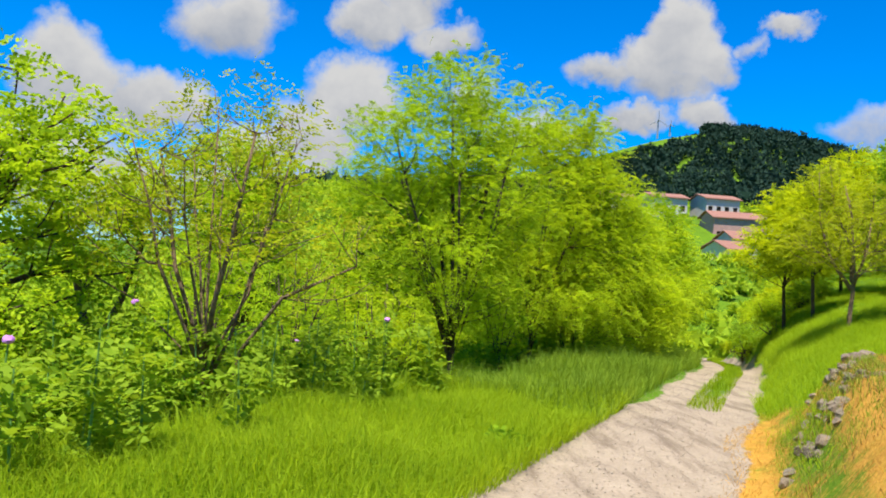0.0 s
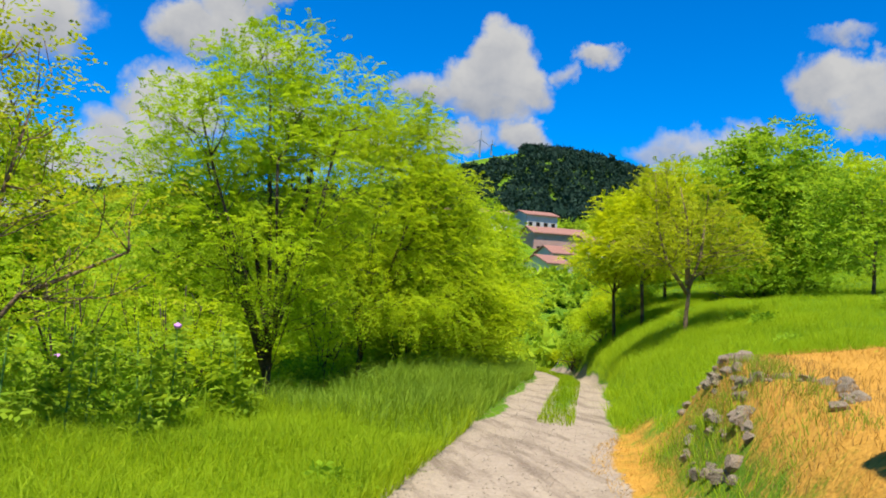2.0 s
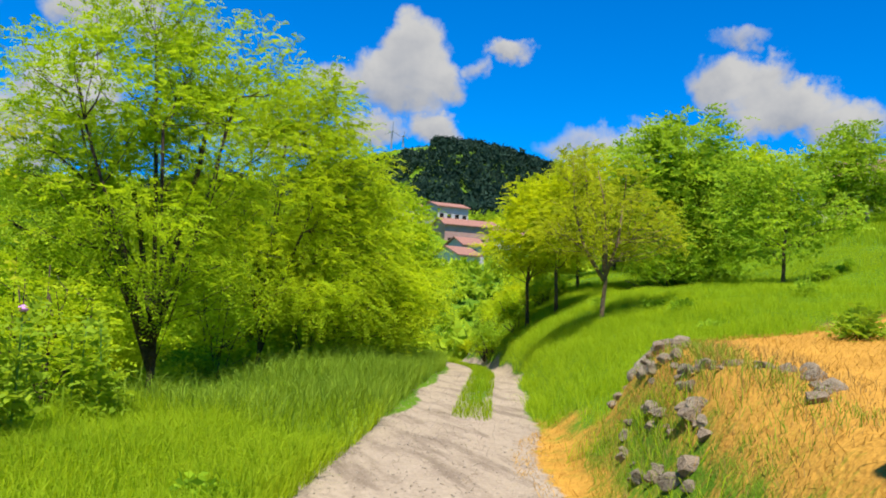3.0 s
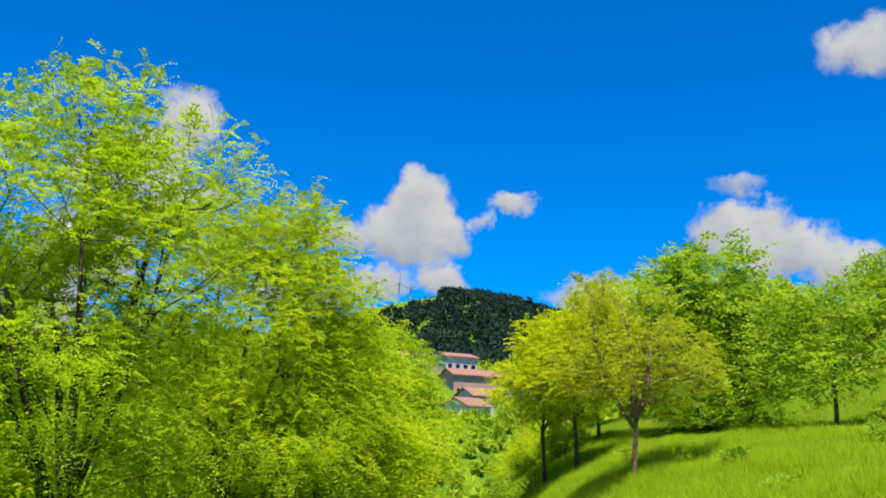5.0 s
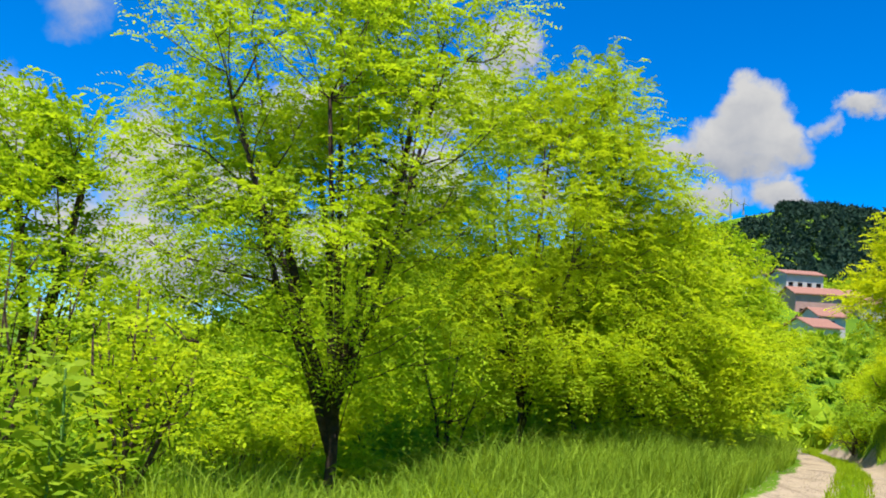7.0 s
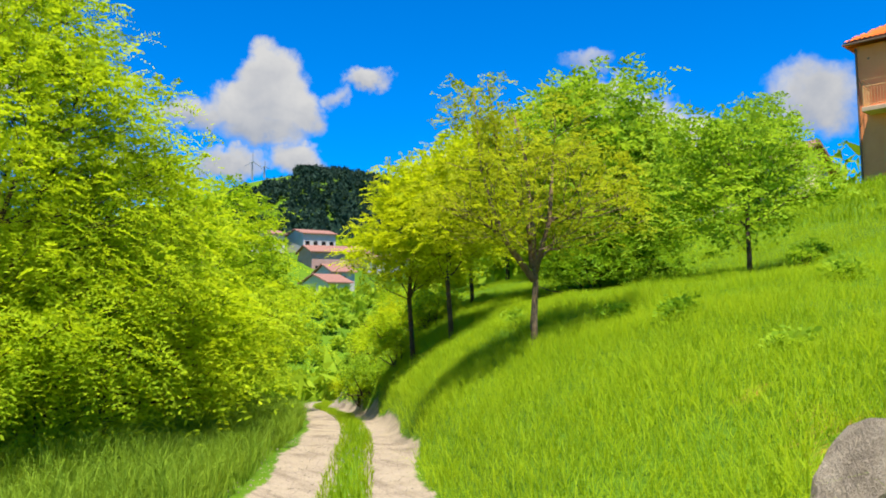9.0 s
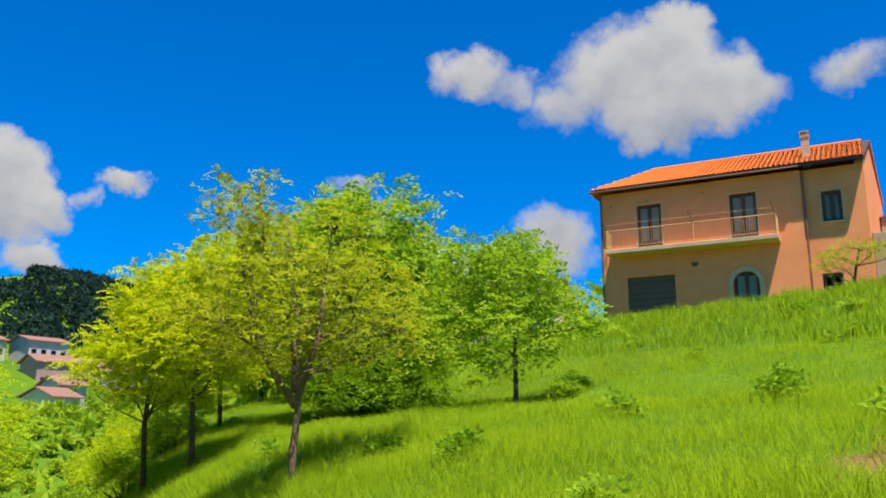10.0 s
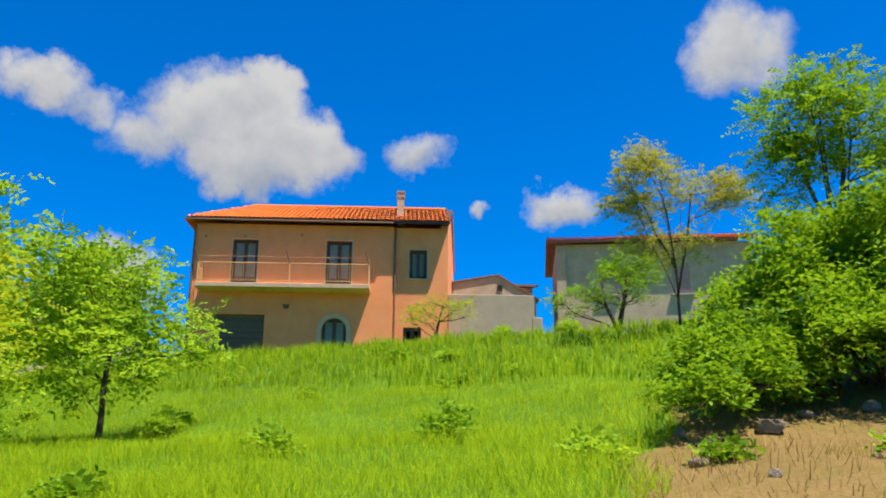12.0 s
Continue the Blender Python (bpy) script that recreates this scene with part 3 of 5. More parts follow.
tree("locust_tree", "bushy black locust with hanging light-green leaf sprays", "tree", 2.25, 20.3,
     [(0.2, 0, 4.2, 1.9, 1.4), (0.9, 0, 5.6, 1.0, 0.8), (-0.4, 0, 5.7, 0.9, 0.7), (1.6, 0, 4.2, 1.1, 0.9), (-1.4, -0.3, 3.2, 1.3, 0.9), (1.3, -0.3, 2.8, 1.4, 0.9), (0, -0.9, 2.4, 1.7, 0.7), (-1.8, -0.5, 2.3, 1.0, 0.5), (0.9, -1.4, 1.9, 1.1, 0.5), (1.0, 0.2, 6.2, 0.45, 0.5)],
     fan(112, 7, 5.4, 1.3, 0.7, 1.6, (0.3, 0.0)), M_acacia, 12, targets=640, count=18, reach=0.25, leaf=0.056, length=0.40, pairs=8, droop=0.5, thick=0.05, fork=1.6)
for k, (x, y, h, w, seed) in enumerate([(-0.9, 13.7, 1.9, 0.6, 1), (-1.5, 15.2, 2.1, 0.7, 2), (1.3, 17.9, 2.0, 0.7, 3), (-2.6, 14.6, 2.3, 0.8, 4), (3.3, 20.6, 2.2, 0.7, 5), (-3.4, 12.0, 2.0, 0.7, 6)]):
    tree("locust_sapling", "thin-stemmed locust sapling with few leaves in the undergrowth", "sapling", x, y,
         [(0, 0, h * 0.75, w, h * 0.25), (0.2, -0.1, h * 0.5, w * 0.9, h * 0.2)], fan(120 + seed, 5, h, w * 0.9, 0.05, 0.3), (M_acacia, M_acacia_dark)[k % 2], 130 + k, targets=40, count=7, leaf=0.06, length=0.28, pairs=5, thick=0.022, fork=0.4, group="saplings under the locusts")
for k, (x, y, h, w, mat) in enumerate([(4.2, 22.4, 4.2, 1.7, M_acacia), (5.6, 26.2, 4.7, 1.9, M_acacia), (7.2, 31.0, 6.3, 2.1, M_acacia_dark), (9.2, 37.0, 7.0, 2.5, M_acacia), (2.4, 24.5, 4.6, 2.0, M_acacia_dark), (4.2, 32.0, 5.0, 2.4, M_acacia_dark)]):
    tree("locust_tree", "black locust in full leaf at the edge of the track", "tree", x, y,
         [(0, 0, h * 0.55, w, h * 0.28), (0.4, -0.3, h * 0.82, w * 0.6, h * 0.18), (-w * 0.5, -0.4, h * 0.42, w * 0.7, h * 0.2), (w * 0.55, -0.3, h * 0.45, w * 0.7, h * 0.22), (0.1, -0.8, h * 0.28, w * 0.9, h * 0.14)],
         fan(140 + k, 4, h * 0.85, w * 0.6, h * 0.15, h * 0.3), mat, 20 + k, targets=230, count=14, reach=0.28, leaf=0.10, length=0.42, pairs=5, droop=0.5, thick=0.055, fork=h * 0.3, group="locusts along the track")
# thin, half-bare locust with many stems
tree("bare_locust", "half-bare many-stemmed locust with thin yellowish leaves", "tree", -2.55, 9.0,
     [(0, 0, 2.5, 1.2, 0.9), (0.2, 0, 3.2, 0.8, 0.5), (0.9, 0, 2.0, 1.0, 0.4), (-0.8, 0, 2.0, 0.9, 0.5), (1.3, 0.2, 1.5, 0.6, 0.3)],
     fan(131, 8, 3.3, 1.0, 0.15, 0.7) + [stem((0.2, 0, -0.2), (0.4, 0, 0.7), (0.8, 0.1, 1.3), (1.6, 0.1, 1.7)), stem((-0.1, 0, -0.2), (-0.25, 0, 0.7), (-0.8, 0, 1.2), (-1.4, 0, 1.5))],
     M_olive, 31, targets=240, count=5, leaf=0.052, length=0.24, pairs=4, thick=0.026, fork=0.8, bark=M_bark_pale)
tree("locust_tree", "dense locust hanging over the verge", "tree", -5.2, 8.4,
     [(0, 0, 2.1, 1.5, 0.9), (0.3, 0.2, 3.1, 1.0, 0.7), (0.7, 0.3, 1.3, 1.2, 0.7), (-0.8, 0, 2.8, 1.3, 1.0), (1.0, 0.1, 2.7, 0.8, 0.5)],
     fan(133, 5, 3.2, 0.9, 0.4, 1.1), M_acacia_dark, 32, targets=190, count=12, leaf=0.075, length=0.28, thick=0.09)
tree("locust_tree", "slender locust on the slope above the valley", "tree", -4.4, 17.7,
     [(0, 0, 3.2, 1.2, 1.0), (-0.4, 0, 4.3, 1.0, 0.8), (0.4, 0, 2.2, 1.2, 0.7), (0.6, 0, 4.2, 0.7, 0.6)],
     [stem((0, 0, -0.2), (0, 0, 0.8), (0.1, 0, 1.8), (-0.1, 0, 3.0), (-0.3, 0, 4.1)), stem((0.05, 0, 0.5), (0.3, 0, 1.5), (0.5, 0, 2.6), (0.7, 0, 3.8))], M_acacia_dark, 33, targets=170, count=14, leaf=0.08, length=0.38, pairs=6, thick=0.08, fork=1.6)
tree("locust_tree", "leaning locust with forked stems above the valley", "tree", -7.6, 17.6,
     [(0.4, 0, 3.4, 1.3, 0.9), (1.2, 0, 4.2, 1.1, 0.7), (-0.8, 0, 3.9, 1.1, 0.9)],
     [stem((0, 0, -0.2), (0.3, 0, 0.9), (0.8, 0, 2.0), (1.2, 0, 3.3)), stem((0, 0, 0.2), (0.1, 0, 1.2), (-0.2, 0, 2.4), (-0.6, 0, 3.5))], M_acacia, 34, targets=160, count=14, leaf=0.08, length=0.38, pairs=6, thick=0.09, fork=1.8)
for k, (x, y, h, w) in enumerate([(-10.5, 22, 2.6, 2.2), (-6.5, 25, 2.8, 2.2), (-2.0, 22.5, 2.6, 1.8), (-1.0, 28, 3.0, 2.0), (-13, 15.5, 3.0, 2.2), (-9.0, 13.2, 2.4, 1.7), (-16, 24, 3.2, 2.6), (-4.5, 33, 3.4, 2.6)]):
    tree("valley_tree", "leafy green tree down the valley side", "tree", x, y,
         [(0, 0, h * 0.45, w, h * 0.34), (0.5, -0.3, h * 0.8, w * 0.55, h * 0.2), (-w * 0.5, 0, h * 0.4, w * 0.7, h * 0.3), (w * 0.5, 0, h * 0.35, w * 0.7, h * 0.28)],
         [stem((0, 0, -0.2), (0, 0, h * 0.2), (0.1, 0, h * 0.5), (0.2, 0, h * 0.75))], M_acacia_dark, 50 + k, targets=130, count=12, reach=0.4, leaf=0.15, length=0.4, pairs=4, thick=0.06, fork=h * 0.25, group="trees down the valley side")

# young trees on the house side
YEL = "young acacia with bright yellow-green crown on the grassy bank"
for k, (x, y, h, w) in enumerate([(11.85, 28.3, 5.1, 1.4), (12.1, 26.7, 4.8, 1.25), (14.8, 30.5, 5.4, 1.8)]):
    tree("young_acacia", YEL, "tree", x, y,
         [(0, 0, h * 0.6, w, h * 0.2), (0.2, -0.1, h * 0.82, w * 0.75, h * 0.15), (-w * 0.5, -0.2, h * 0.5, w * 0.75, h * 0.12), (w * 0.4, 0.1, h * 0.5, w * 0.7, h * 0.14)],
         [stem((0, 0, -0.2), (-0.05, 0, h * 0.15), (-0.1, 0, h * 0.3), (0, 0, h * 0.55), (0.1, 0, h * 0.8))], M_yellow, 70 + k, targets=170, count=13, reach=0.25, leaf=0.09, length=0.36, pairs=6, thick=0.055, fork=h * 0.33, group="young acacias on the bank")
tree("young_acacia", "young acacia with thin olive-green budding crown", "tree", 9.86, 19.8,
     [(0, 0, 2.3, 1.6, 0.75), (0.2, 0, 3.0, 1.1, 0.6), (-0.7, 0.3, 3.5, 0.45, 0.55), (1.0, 0.1, 2.1, 1.0, 0.6), (-0.9, 0, 2.0, 0.9, 0.5)],
     [stem((0, 0, -0.3), (-0.02, 0, 0.4), (0.03, 0, 0.95), (0.0, 0, 1.8), (-0.1, 0, 2.8), (-0.3, 0, 3.5)), stem((0.02, 0, 1.1), (0.3, 0, 1.9), (0.4, 0, 2.9)), stem((0.0, 0, 1.0), (-0.5, 0.1, 1.7), (-0.8, 0.1, 2.6), (-0.85, 0.2, 3.8)), stem((0.0, 0, 1.2), (0.1, 0.3, 2.0), (-0.4, 0.3, 3.0), (-0.55, 0.3, 4.0))], M_olive, 75, targets=330, count=7, reach=0.2, leaf=0.06, length=0.24, pairs=5, thick=0.05, fork=1.15, bark=M_bark_pale)
tree("walnut_tree", "broad walnut with pale upper leaves and dark shaded foot", "tree", 16.6, 27.0,
     [(0, 0, 2.6, 2.1, 2.0), (0.3, 0, 4.6, 1.6, 1.3), (-0.9, 0, 4.0, 1.4, 1.3), (1.0, -0.2, 3.2, 1.4, 1.6), (0.2, -0.6, 1.2, 1.7, 1.0)],
     [stem((0, 0, -0.2), (0, 0, 1.0), (0.1, 0, 2.4), (0.2, 0, 4.0))], M_walnut, 76, targets=360, count=17, reach=0.34, leaf=0.15, length=0.34, pairs=3, thick=0.09, fork=1.2)
tree("walnut_tree", "small round walnut tree on the mown slope", "tree", 16.8, 22.1,
     [(0, 0, 1.6, 1.3, 0.6), (0.3, 0, 3.0, 0.8, 0.6), (-0.9, 0.5, 2.9, 0.7, 0.6), (1.1, -0.5, 2.1, 0.8, 0.5), (-0.6, 0.4, 2.0, 1.0, 0.6)],
     [stem((0, 0, -0.2), (0.02, 0, 0.5), (0, 0, 1.1), (0.1, 0, 2.0), (0.2, 0, 2.8))], M_walnut, 77, targets=150, count=11, reach=0.26, leaf=0.12, length=0.3, pairs=3, thick=0.05, fork=0.95)
for k, (x, y, h, w) in enumerate([(22, 33, 5.2, 2.2), (26, 35.5, 5.0, 2.4), (30.5, 34, 5.2, 2.0), (20, 37, 5.5, 2.4), (25, 41, 5.5, 2.8), (32, 41, 5.0, 2.6)]):
    tree("orchard_tree", "rounded green tree at the top of the meadow", "tree", x, y,
         [(0, 0, h * 0.5, w, h * 0.34), (0.3, 0, h * 0.8, w * 0.6, h * 0.18), (-w * 0.5, 0, h * 0.5, w * 0.7, h * 0.25), (w * 0.5, 0, h * 0.45, w * 0.7, h * 0.25)],
         [stem((0, 0, -0.2), (0, 0, h * 0.2), (0.1, 0, h * 0.5), (0.2, 0, h * 0.75))], (M_walnut, M_acacia)[k % 2], 90 + k, targets=190, count=13, reach=0.42, leaf=0.17, length=0.36, pairs=3, thick=0.07, fork=h * 0.22, group="trees above the meadow")
tree("small_fruit_tree", "sparse small fruit tree in front of the orange house", "tree", 36.0, 21.9,
     [(0, 0, 1.7, 0.9, 0.6), (-0.6, 0.6, 1.5, 0.6, 0.4), (0.3, -0.9, 1.8, 0.7, 0.5)], [stem((0, 0, -0.3), (0, 0, 0.6), (0.1, -0.1, 1.3), (0, -0.3, 1.9))], M_olive, 100, targets=80, count=5, leaf=0.085, pairs=3, thick=0.06, fork=0.7)
tree("fruit_tree", "spreading fruit tree before the grey house", "tree", 33.5, 14.6,
     [(0, 0, 1.9, 1.3, 0.8), (0.2, 1.5, 1.6, 1.0, 0.5), (0, -0.6, 2.7, 1.0, 0.7)], [stem((0, 0, -0.3), (0, 0.1, 0.6), (0, 0.4, 1.3), (0, 1.0, 1.7)), stem((0, 0, 0.4), (0, -0.2, 1.3), (0, -0.4, 2.3))], M_bramble, 101, targets=130, count=8, leaf=0.10, pairs=3, thick=0.08, fork=0.7)
tree("bronze_tree", "airy tree with bronze young leaves against the sky", "tree", 28.0, 12.6,
     [(0, 0.6, 4.2, 1.1, 1.0), (0, 0.8, 5.2, 0.65, 0.6), (0, 1.2, 3.4, 0.7, 0.6), (0, -0.9, 4.0, 0.9, 0.7), (0, -1.5, 3.8, 0.6, 0.5), (0, 0.2, 2.6, 1.2, 0.5)],
     fan(151, 6, 4.8, 0.9, 0.8, 1.8, (0, 0.3)), M_bronze, 102, targets=210, count=10, reach=0.22, leaf=0.085, length=0.28, pairs=4, thick=0.035, fork=2.0)
tree("ash_tree", "fresh green tree rising behind the bramble bank", "tree", 21.5, 9.7,
     [(0, 0.3, 4.5, 1.0, 0.9), (0, -0.8, 4.2, 1.1, 1.0), (0, 0.8, 3.5, 0.7, 0.7), (0, -0.2, 5.2, 0.7, 0.6), (0, -1.6, 3.6, 1.0, 0.9)],
     fan(152, 5, 5.0, 0.9, 1.0, 2.2), M_bramble, 103, targets=200, count=10, reach=0.24, leaf=0.09, pairs=5, length=0.34, thick=0.05, fork=2.2)
# brambles over the bank
bush("bramble_thicket", "thick green bramble spilling over the dry bank", "bush", 16.7, 9.95,
     [(-1.4, 2.05, 0.0, 0.7, 0.6), (-0.4, 1.45, 0.6, 1.0, 0.95), (0.2, 0.85, 1.2, 1.1, 1.15), (0, 0.05, 1.2, 1.2, 1.25), (-0.4, -0.95, 1.2, 1.3, 1.35), (0.9, -1.5, 1.9, 1.5, 1.4), (-1.4, 0.85, 0.2, 0.8, 0.7), (-2.0, 2.05, -0.2, 0.5, 0.35), (-2.7, 2.6, -0.4, 0.4, 0.25), (-1.1, 0.0, 0.6, 0.9, 0.7), (-1.0, -1.4, 0.7, 1.0, 0.9), (0.4, 2.3, 0.3, 0.8, 0.5)], M_bramble, 110, count=24000, leaf=0.09, pairs=2, length=0.14)
bush("bramble_thicket", "dark bramble under the walnut", "bush", 15.6, 25.8, [(0, 0, 0.5, 1.2, 0.8), (1.3, -0.4, 0.5, 1.0, 0.7)], M_bramble, 111, count=3500, leaf=0.09)


# ---- grass, straw and weeds ----
def blades(name, label, category, x, y, tall, wide, mat, seed, lean=0.35, lying=False):
    """One sheet of blades, each with a broad foot and a bent tip."""
    r = np.random.default_rng(seed)
    n = len(x)
    z = land(x, y)
    a = r.uniform(0, 2 * math.pi, n)
    side = np.stack([np.cos(a), np.sin(a), np.zeros(n)], 1)
    b = r.uniform(0, 2 * math.pi, n)
    tip = np.stack([np.cos(b), np.sin(b), np.zeros(n)], 1)
    h = (tall * r.uniform(0.55, 1.25, n) * (1 + 0.38 * wave(x, y, 0.8, 5.0) + 0.2 * wave(x, y, 2.5, 1.0)))[:, None]
    w = wide * r.uniform(0.7, 1.3, n)[:, None]
    foot = np.stack([x, y, z - 0.01], 1)
    up = np.array((0, 0, 1.0))
    if lying:
        m = foot + tip * h * 0.5 + up * (0.02 + 0.05 * r.uniform(0, 1, (n, 1)))
        t = foot + tip * h + up * 0.015
        t[:, 2] = land(t[:, 0], t[:, 1]) + 0.02
    else:
        k = lean * r.uniform(0.2, 1.5, (n, 1))
        m = foot + up * h * 0.6 + tip * h * k * 0.3
        t = foot + up * h * (1 - 0.35 * k) + tip * h * k
    v = np.stack([foot - side * w, foot + side * w, m - side * w * 0.7, m + side * w * 0.7, t], 1).reshape(-1, 3)
    o = np.arange(n)[:, None] * 5
    f = np.concatenate([o + np.array((0, 1, 3)), o + np.array((0, 3, 2)), o + np.array((2, 3, 4))])
    ob = quick_mesh(name, v, f, mat)
    return tagged(ob, label, category, kind="stuff")


def sown(seed, n, s0, s1, d0, d1, clump=0.35, keep=None):
    r = np.random.default_rng(seed)
    s, d = r.uniform(s0, s1, n), r.uniform(d0, d1, n)
    e = d - bend(s)
    x, y = T0[0] + TU[0] * s + TN[0] * e, T0[1] + TU[1] * s + TN[1] * e
    ok = r.uniform(0, 1, n) < 1 - clump + clump * (1 + wave(x, y, 0.7, 3.0))
    if keep is not None:
        ok &= keep(x, y, s, d)
    return x[ok], y[ok]


def bare(x, y, s, d):
    m = ground_masks(x, y)
    return (m["straw"] < 0.45 + 0.2 * wave(x, y, 0.6)) & (m["track"] < 0.35) & (m["soil"] < 0.5 + 0.3 * wave(x, y, 0.8)) & ~in_hut(x, y)


def in_hut(x, y):
    s, d = along(x, y)
    return (d > 2.15) & (d < 3.5) & (s < -3.5 - 0.86 * (d - 2.2))


x, y = sown(1, 70000, -9, 5.0, -3.6, -0.86, 0.4, lambda x, y, s, d: s < 3.4 + 1.4 * wave(x, y, 0.8, 6.0))
blades("verge_grass", "tall lush bright-green grass along the track", "grass", x, y, 0.34, 0.004, M_grass, 1, 0.8)
x, y = sown(2, 46000, 1.6, 34, -3.2, -0.86, 0.7)
blades("verge_grass", "high dull-green reedy grass at the foot of the locusts", "grass", x, y, 0.5, 0.005, M_reed, 2, 0.7)
x, y = sown(3, 20000, -8, 34, -12, -3.4, 0.5)
blades("undergrowth", "rough grass and weeds beneath the locusts", "grass", x, y, 0.42, 0.012, M_grass_tall, 3, 0.5)
x, y = sown(4, 150000, -2, 36, 1.15, 14, 0.5, bare)
blades("meadow_grass", "long sunlit meadow grass on the slope", "grass", x, y, 0.22, 0.0036, M_grass, 4, 1.0)
x, y = sown(14, 50000, 4, 26, 0.95, 5.0, 0.7, bare)
blades("bank_grass", "tussocky grass on the steep bank", "grass", x, y, 0.26, 0.0034, M_grass, 14, 1.1)
x, y = sown(15, 34000, 1, 13, 2.0, 9.5, 0.3, bare)
blades("meadow_grass", "fine flowering meadow grass near the track", "grass", x, y, 0.24, 0.0026, M_grass, 15, 1.1)
x, y = sown(16, 4200, -2.4, 2.2, 1.3, 2.3, 1.0)
blades("terrace_weeds", "weeds and grass growing between the fallen stones", "weeds", x, y, 0.13, 0.0022, M_reed, 16, 1.1)
x, y = sown(17, 4500, -2.6, 2.2, 1.4, 2.7, 1.0)
blades("terrace_weeds", "dry stalks between the fallen stones", "weeds", x, y, 0.08, 0.002, M_dry, 17, 0.9)
x, y = sown(5, 56000, -4, 46, 14, 31, 0.4, bare)
blades("meadow_grass", "long meadow grass below the houses", "grass", x, y, 0.38, 0.013, M_grass, 5, 0.5)
x, y = sown(6, 9000, 4.5, 40, -0.06, 0.46, 0.8)
blades("track_grass", "strip of short grass between the wheel ruts", "grass", x, y, 0.14, 0.005, M_grass, 6, 0.5)
x, y = sown(7, 34000, -9, 6.0, 1.6, 9.0, 0.3, lambda x, y, s, d: (ground_masks(x, y)["straw"] > 0.4) & ~in_hut(x, y))
blades("straw", "cut golden straw lying on the terrace", "straw", x, y, 0.10, 0.0022, M_straw, 7, lying=True)
x, y = sown(8, 7000, -9, 7, 0.5, 1.7, 0.5, lambda x, y, s, d: ground_masks(x, y)["straw"] > 0.45)
blades("straw", "loose straw along the edge of the track", "straw", x, y, 0.11, 0.0025, M_straw, 8, lying=True)
x, y = sown(9, 15000, -10, 8, 5, 16, 0.4, lambda x, y, s, d: (ground_masks(x, y)["soil"] > 0.4) & ~in_hut(x, y))
blades("dry_weeds", "dry brown stalks on the cleared bank", "weeds", x, y, 0.17, 0.0032, M_dry, 9, 1.2)


# ---- buildings ----
def pierced(x0, x1, z0, z1, thick, holes, y=0.0):
    """A wall along x, its face at y, with rectangular openings (x0, x1, z0, z1) through it."""
    xs = sorted({x0, x1, *[v for h in holes for v in h[:2]]})
    zs = sorted({z0, z1, *[v for h in holes for v in h[2:]]})
    cells = []
    for a, b in zip(xs, xs[1:]):
        run = None
        for c, d in zip(zs, zs[1:]):
            solid = not any(h[0] <= a and b <= h[1] and h[2] <= c and d <= h[3] for h in holes)
            if solid:
                cells.append((a, b, c, d))
    bm = bmesh.new()
    verts = {}

    def v(x, yy, z):
        k = (round(x, 4), round(yy, 4), round(z, 4))
        if k not in verts:
            verts[k] = bm.verts.new(k)
        return verts[k]

    solid = set(cells)
    for a, b, c, d in cells:
        bm.faces.new([v(a, y, c), v(b, y, c), v(b, y, d), v(a, y, d)])
        bm.faces.new([v(a, y + thick, c), v(a, y + thick, d), v(b, y + thick, d), v(b, y + thick, c)])
        i, j = xs.index(a), zs.index(c)
        near = lambda p, q: 0 <= p < len(xs) - 1 and 0 <= q < len(zs) - 1 and (xs[p], xs[p + 1], zs[q], zs[q + 1]) in solid
        if not near(i - 1, j):
            bm.faces.new([v(a, y, c), v(a, y, d), v(a, y + thick, d), v(a, y + thick, c)])
        if not near(i + 1, j):
            bm.faces.new([v(b, y, c), v(b, y + thick, c), v(b, y + thick, d), v(b, y, d)])
        if not near(i, j - 1):
            bm.faces.new([v(a, y, c), v(a, y + thick, c), v(b, y + thick, c), v(b, y, c)])
        if not near(i, j + 1):
            bm.faces.new([v(a, y, d), v(b, y, d), v(b, y + thick, d), v(a, y + thick, d)])
    return bm


def solid_from(points, lift):
    """A slab between a polygon and the same polygon raised."""
    bm = bmesh.new()
    low = [bm.verts.new(p) for p in points]
    top = [bm.verts.new((p[0], p[1], p[2] + lift)) for p in points]
    bm.faces.new(low[::-1])
    bm.faces.new(top)
    for i in range(len(low)):
        j = (i + 1) % len(low)
        bm.faces.new([low[i], low[j], top[j], top[i]])
    bmesh.ops.recalc_face_normals(bm, faces=bm.faces[:])
    return bm


def tile_rows(parent, name, corner, across, upslope, rows, cols, mat, top=1.0):
    """Half-round roof tiles over a slope, joined in one sheet; top narrows the upper end for a hip at the start."""
    vs, fs = [], []
    across, upslope, corner = Vector(across), Vector(upslope), Vector(corner)
    nrm = across.cross(upslope).normalized()
    if nrm.z < 0:
        nrm = -nrm
    for c in range(cols):
        for r_ in range(rows):
            f0, f1 = r_ / rows, (r_ + 1.12) / rows
            if top < 1 and c / cols < (1 - top) * f0 - 0.5 / cols:
                continue
            o = len(vs)
            for f, h, s in ((f0, 0.03, 1.0), (f1, 0.0, 0.8)):
                for k in range(4):
                    w = (c + 0.5 + (k / 3 - 0.5) * s) / cols
                    vs.append(corner + across * w + upslope * min(f, 1.0) + nrm * (h + 0.06 * math.sin(math.pi * k / 3)))
            for k in range(3):
                fs.append((o + k, o + k + 1, o + 4 + k + 1, o + 4 + k))
    ob = mesh_object(name, vs, fs, mat, parent)
    return tagged(ob, kind="stuff")


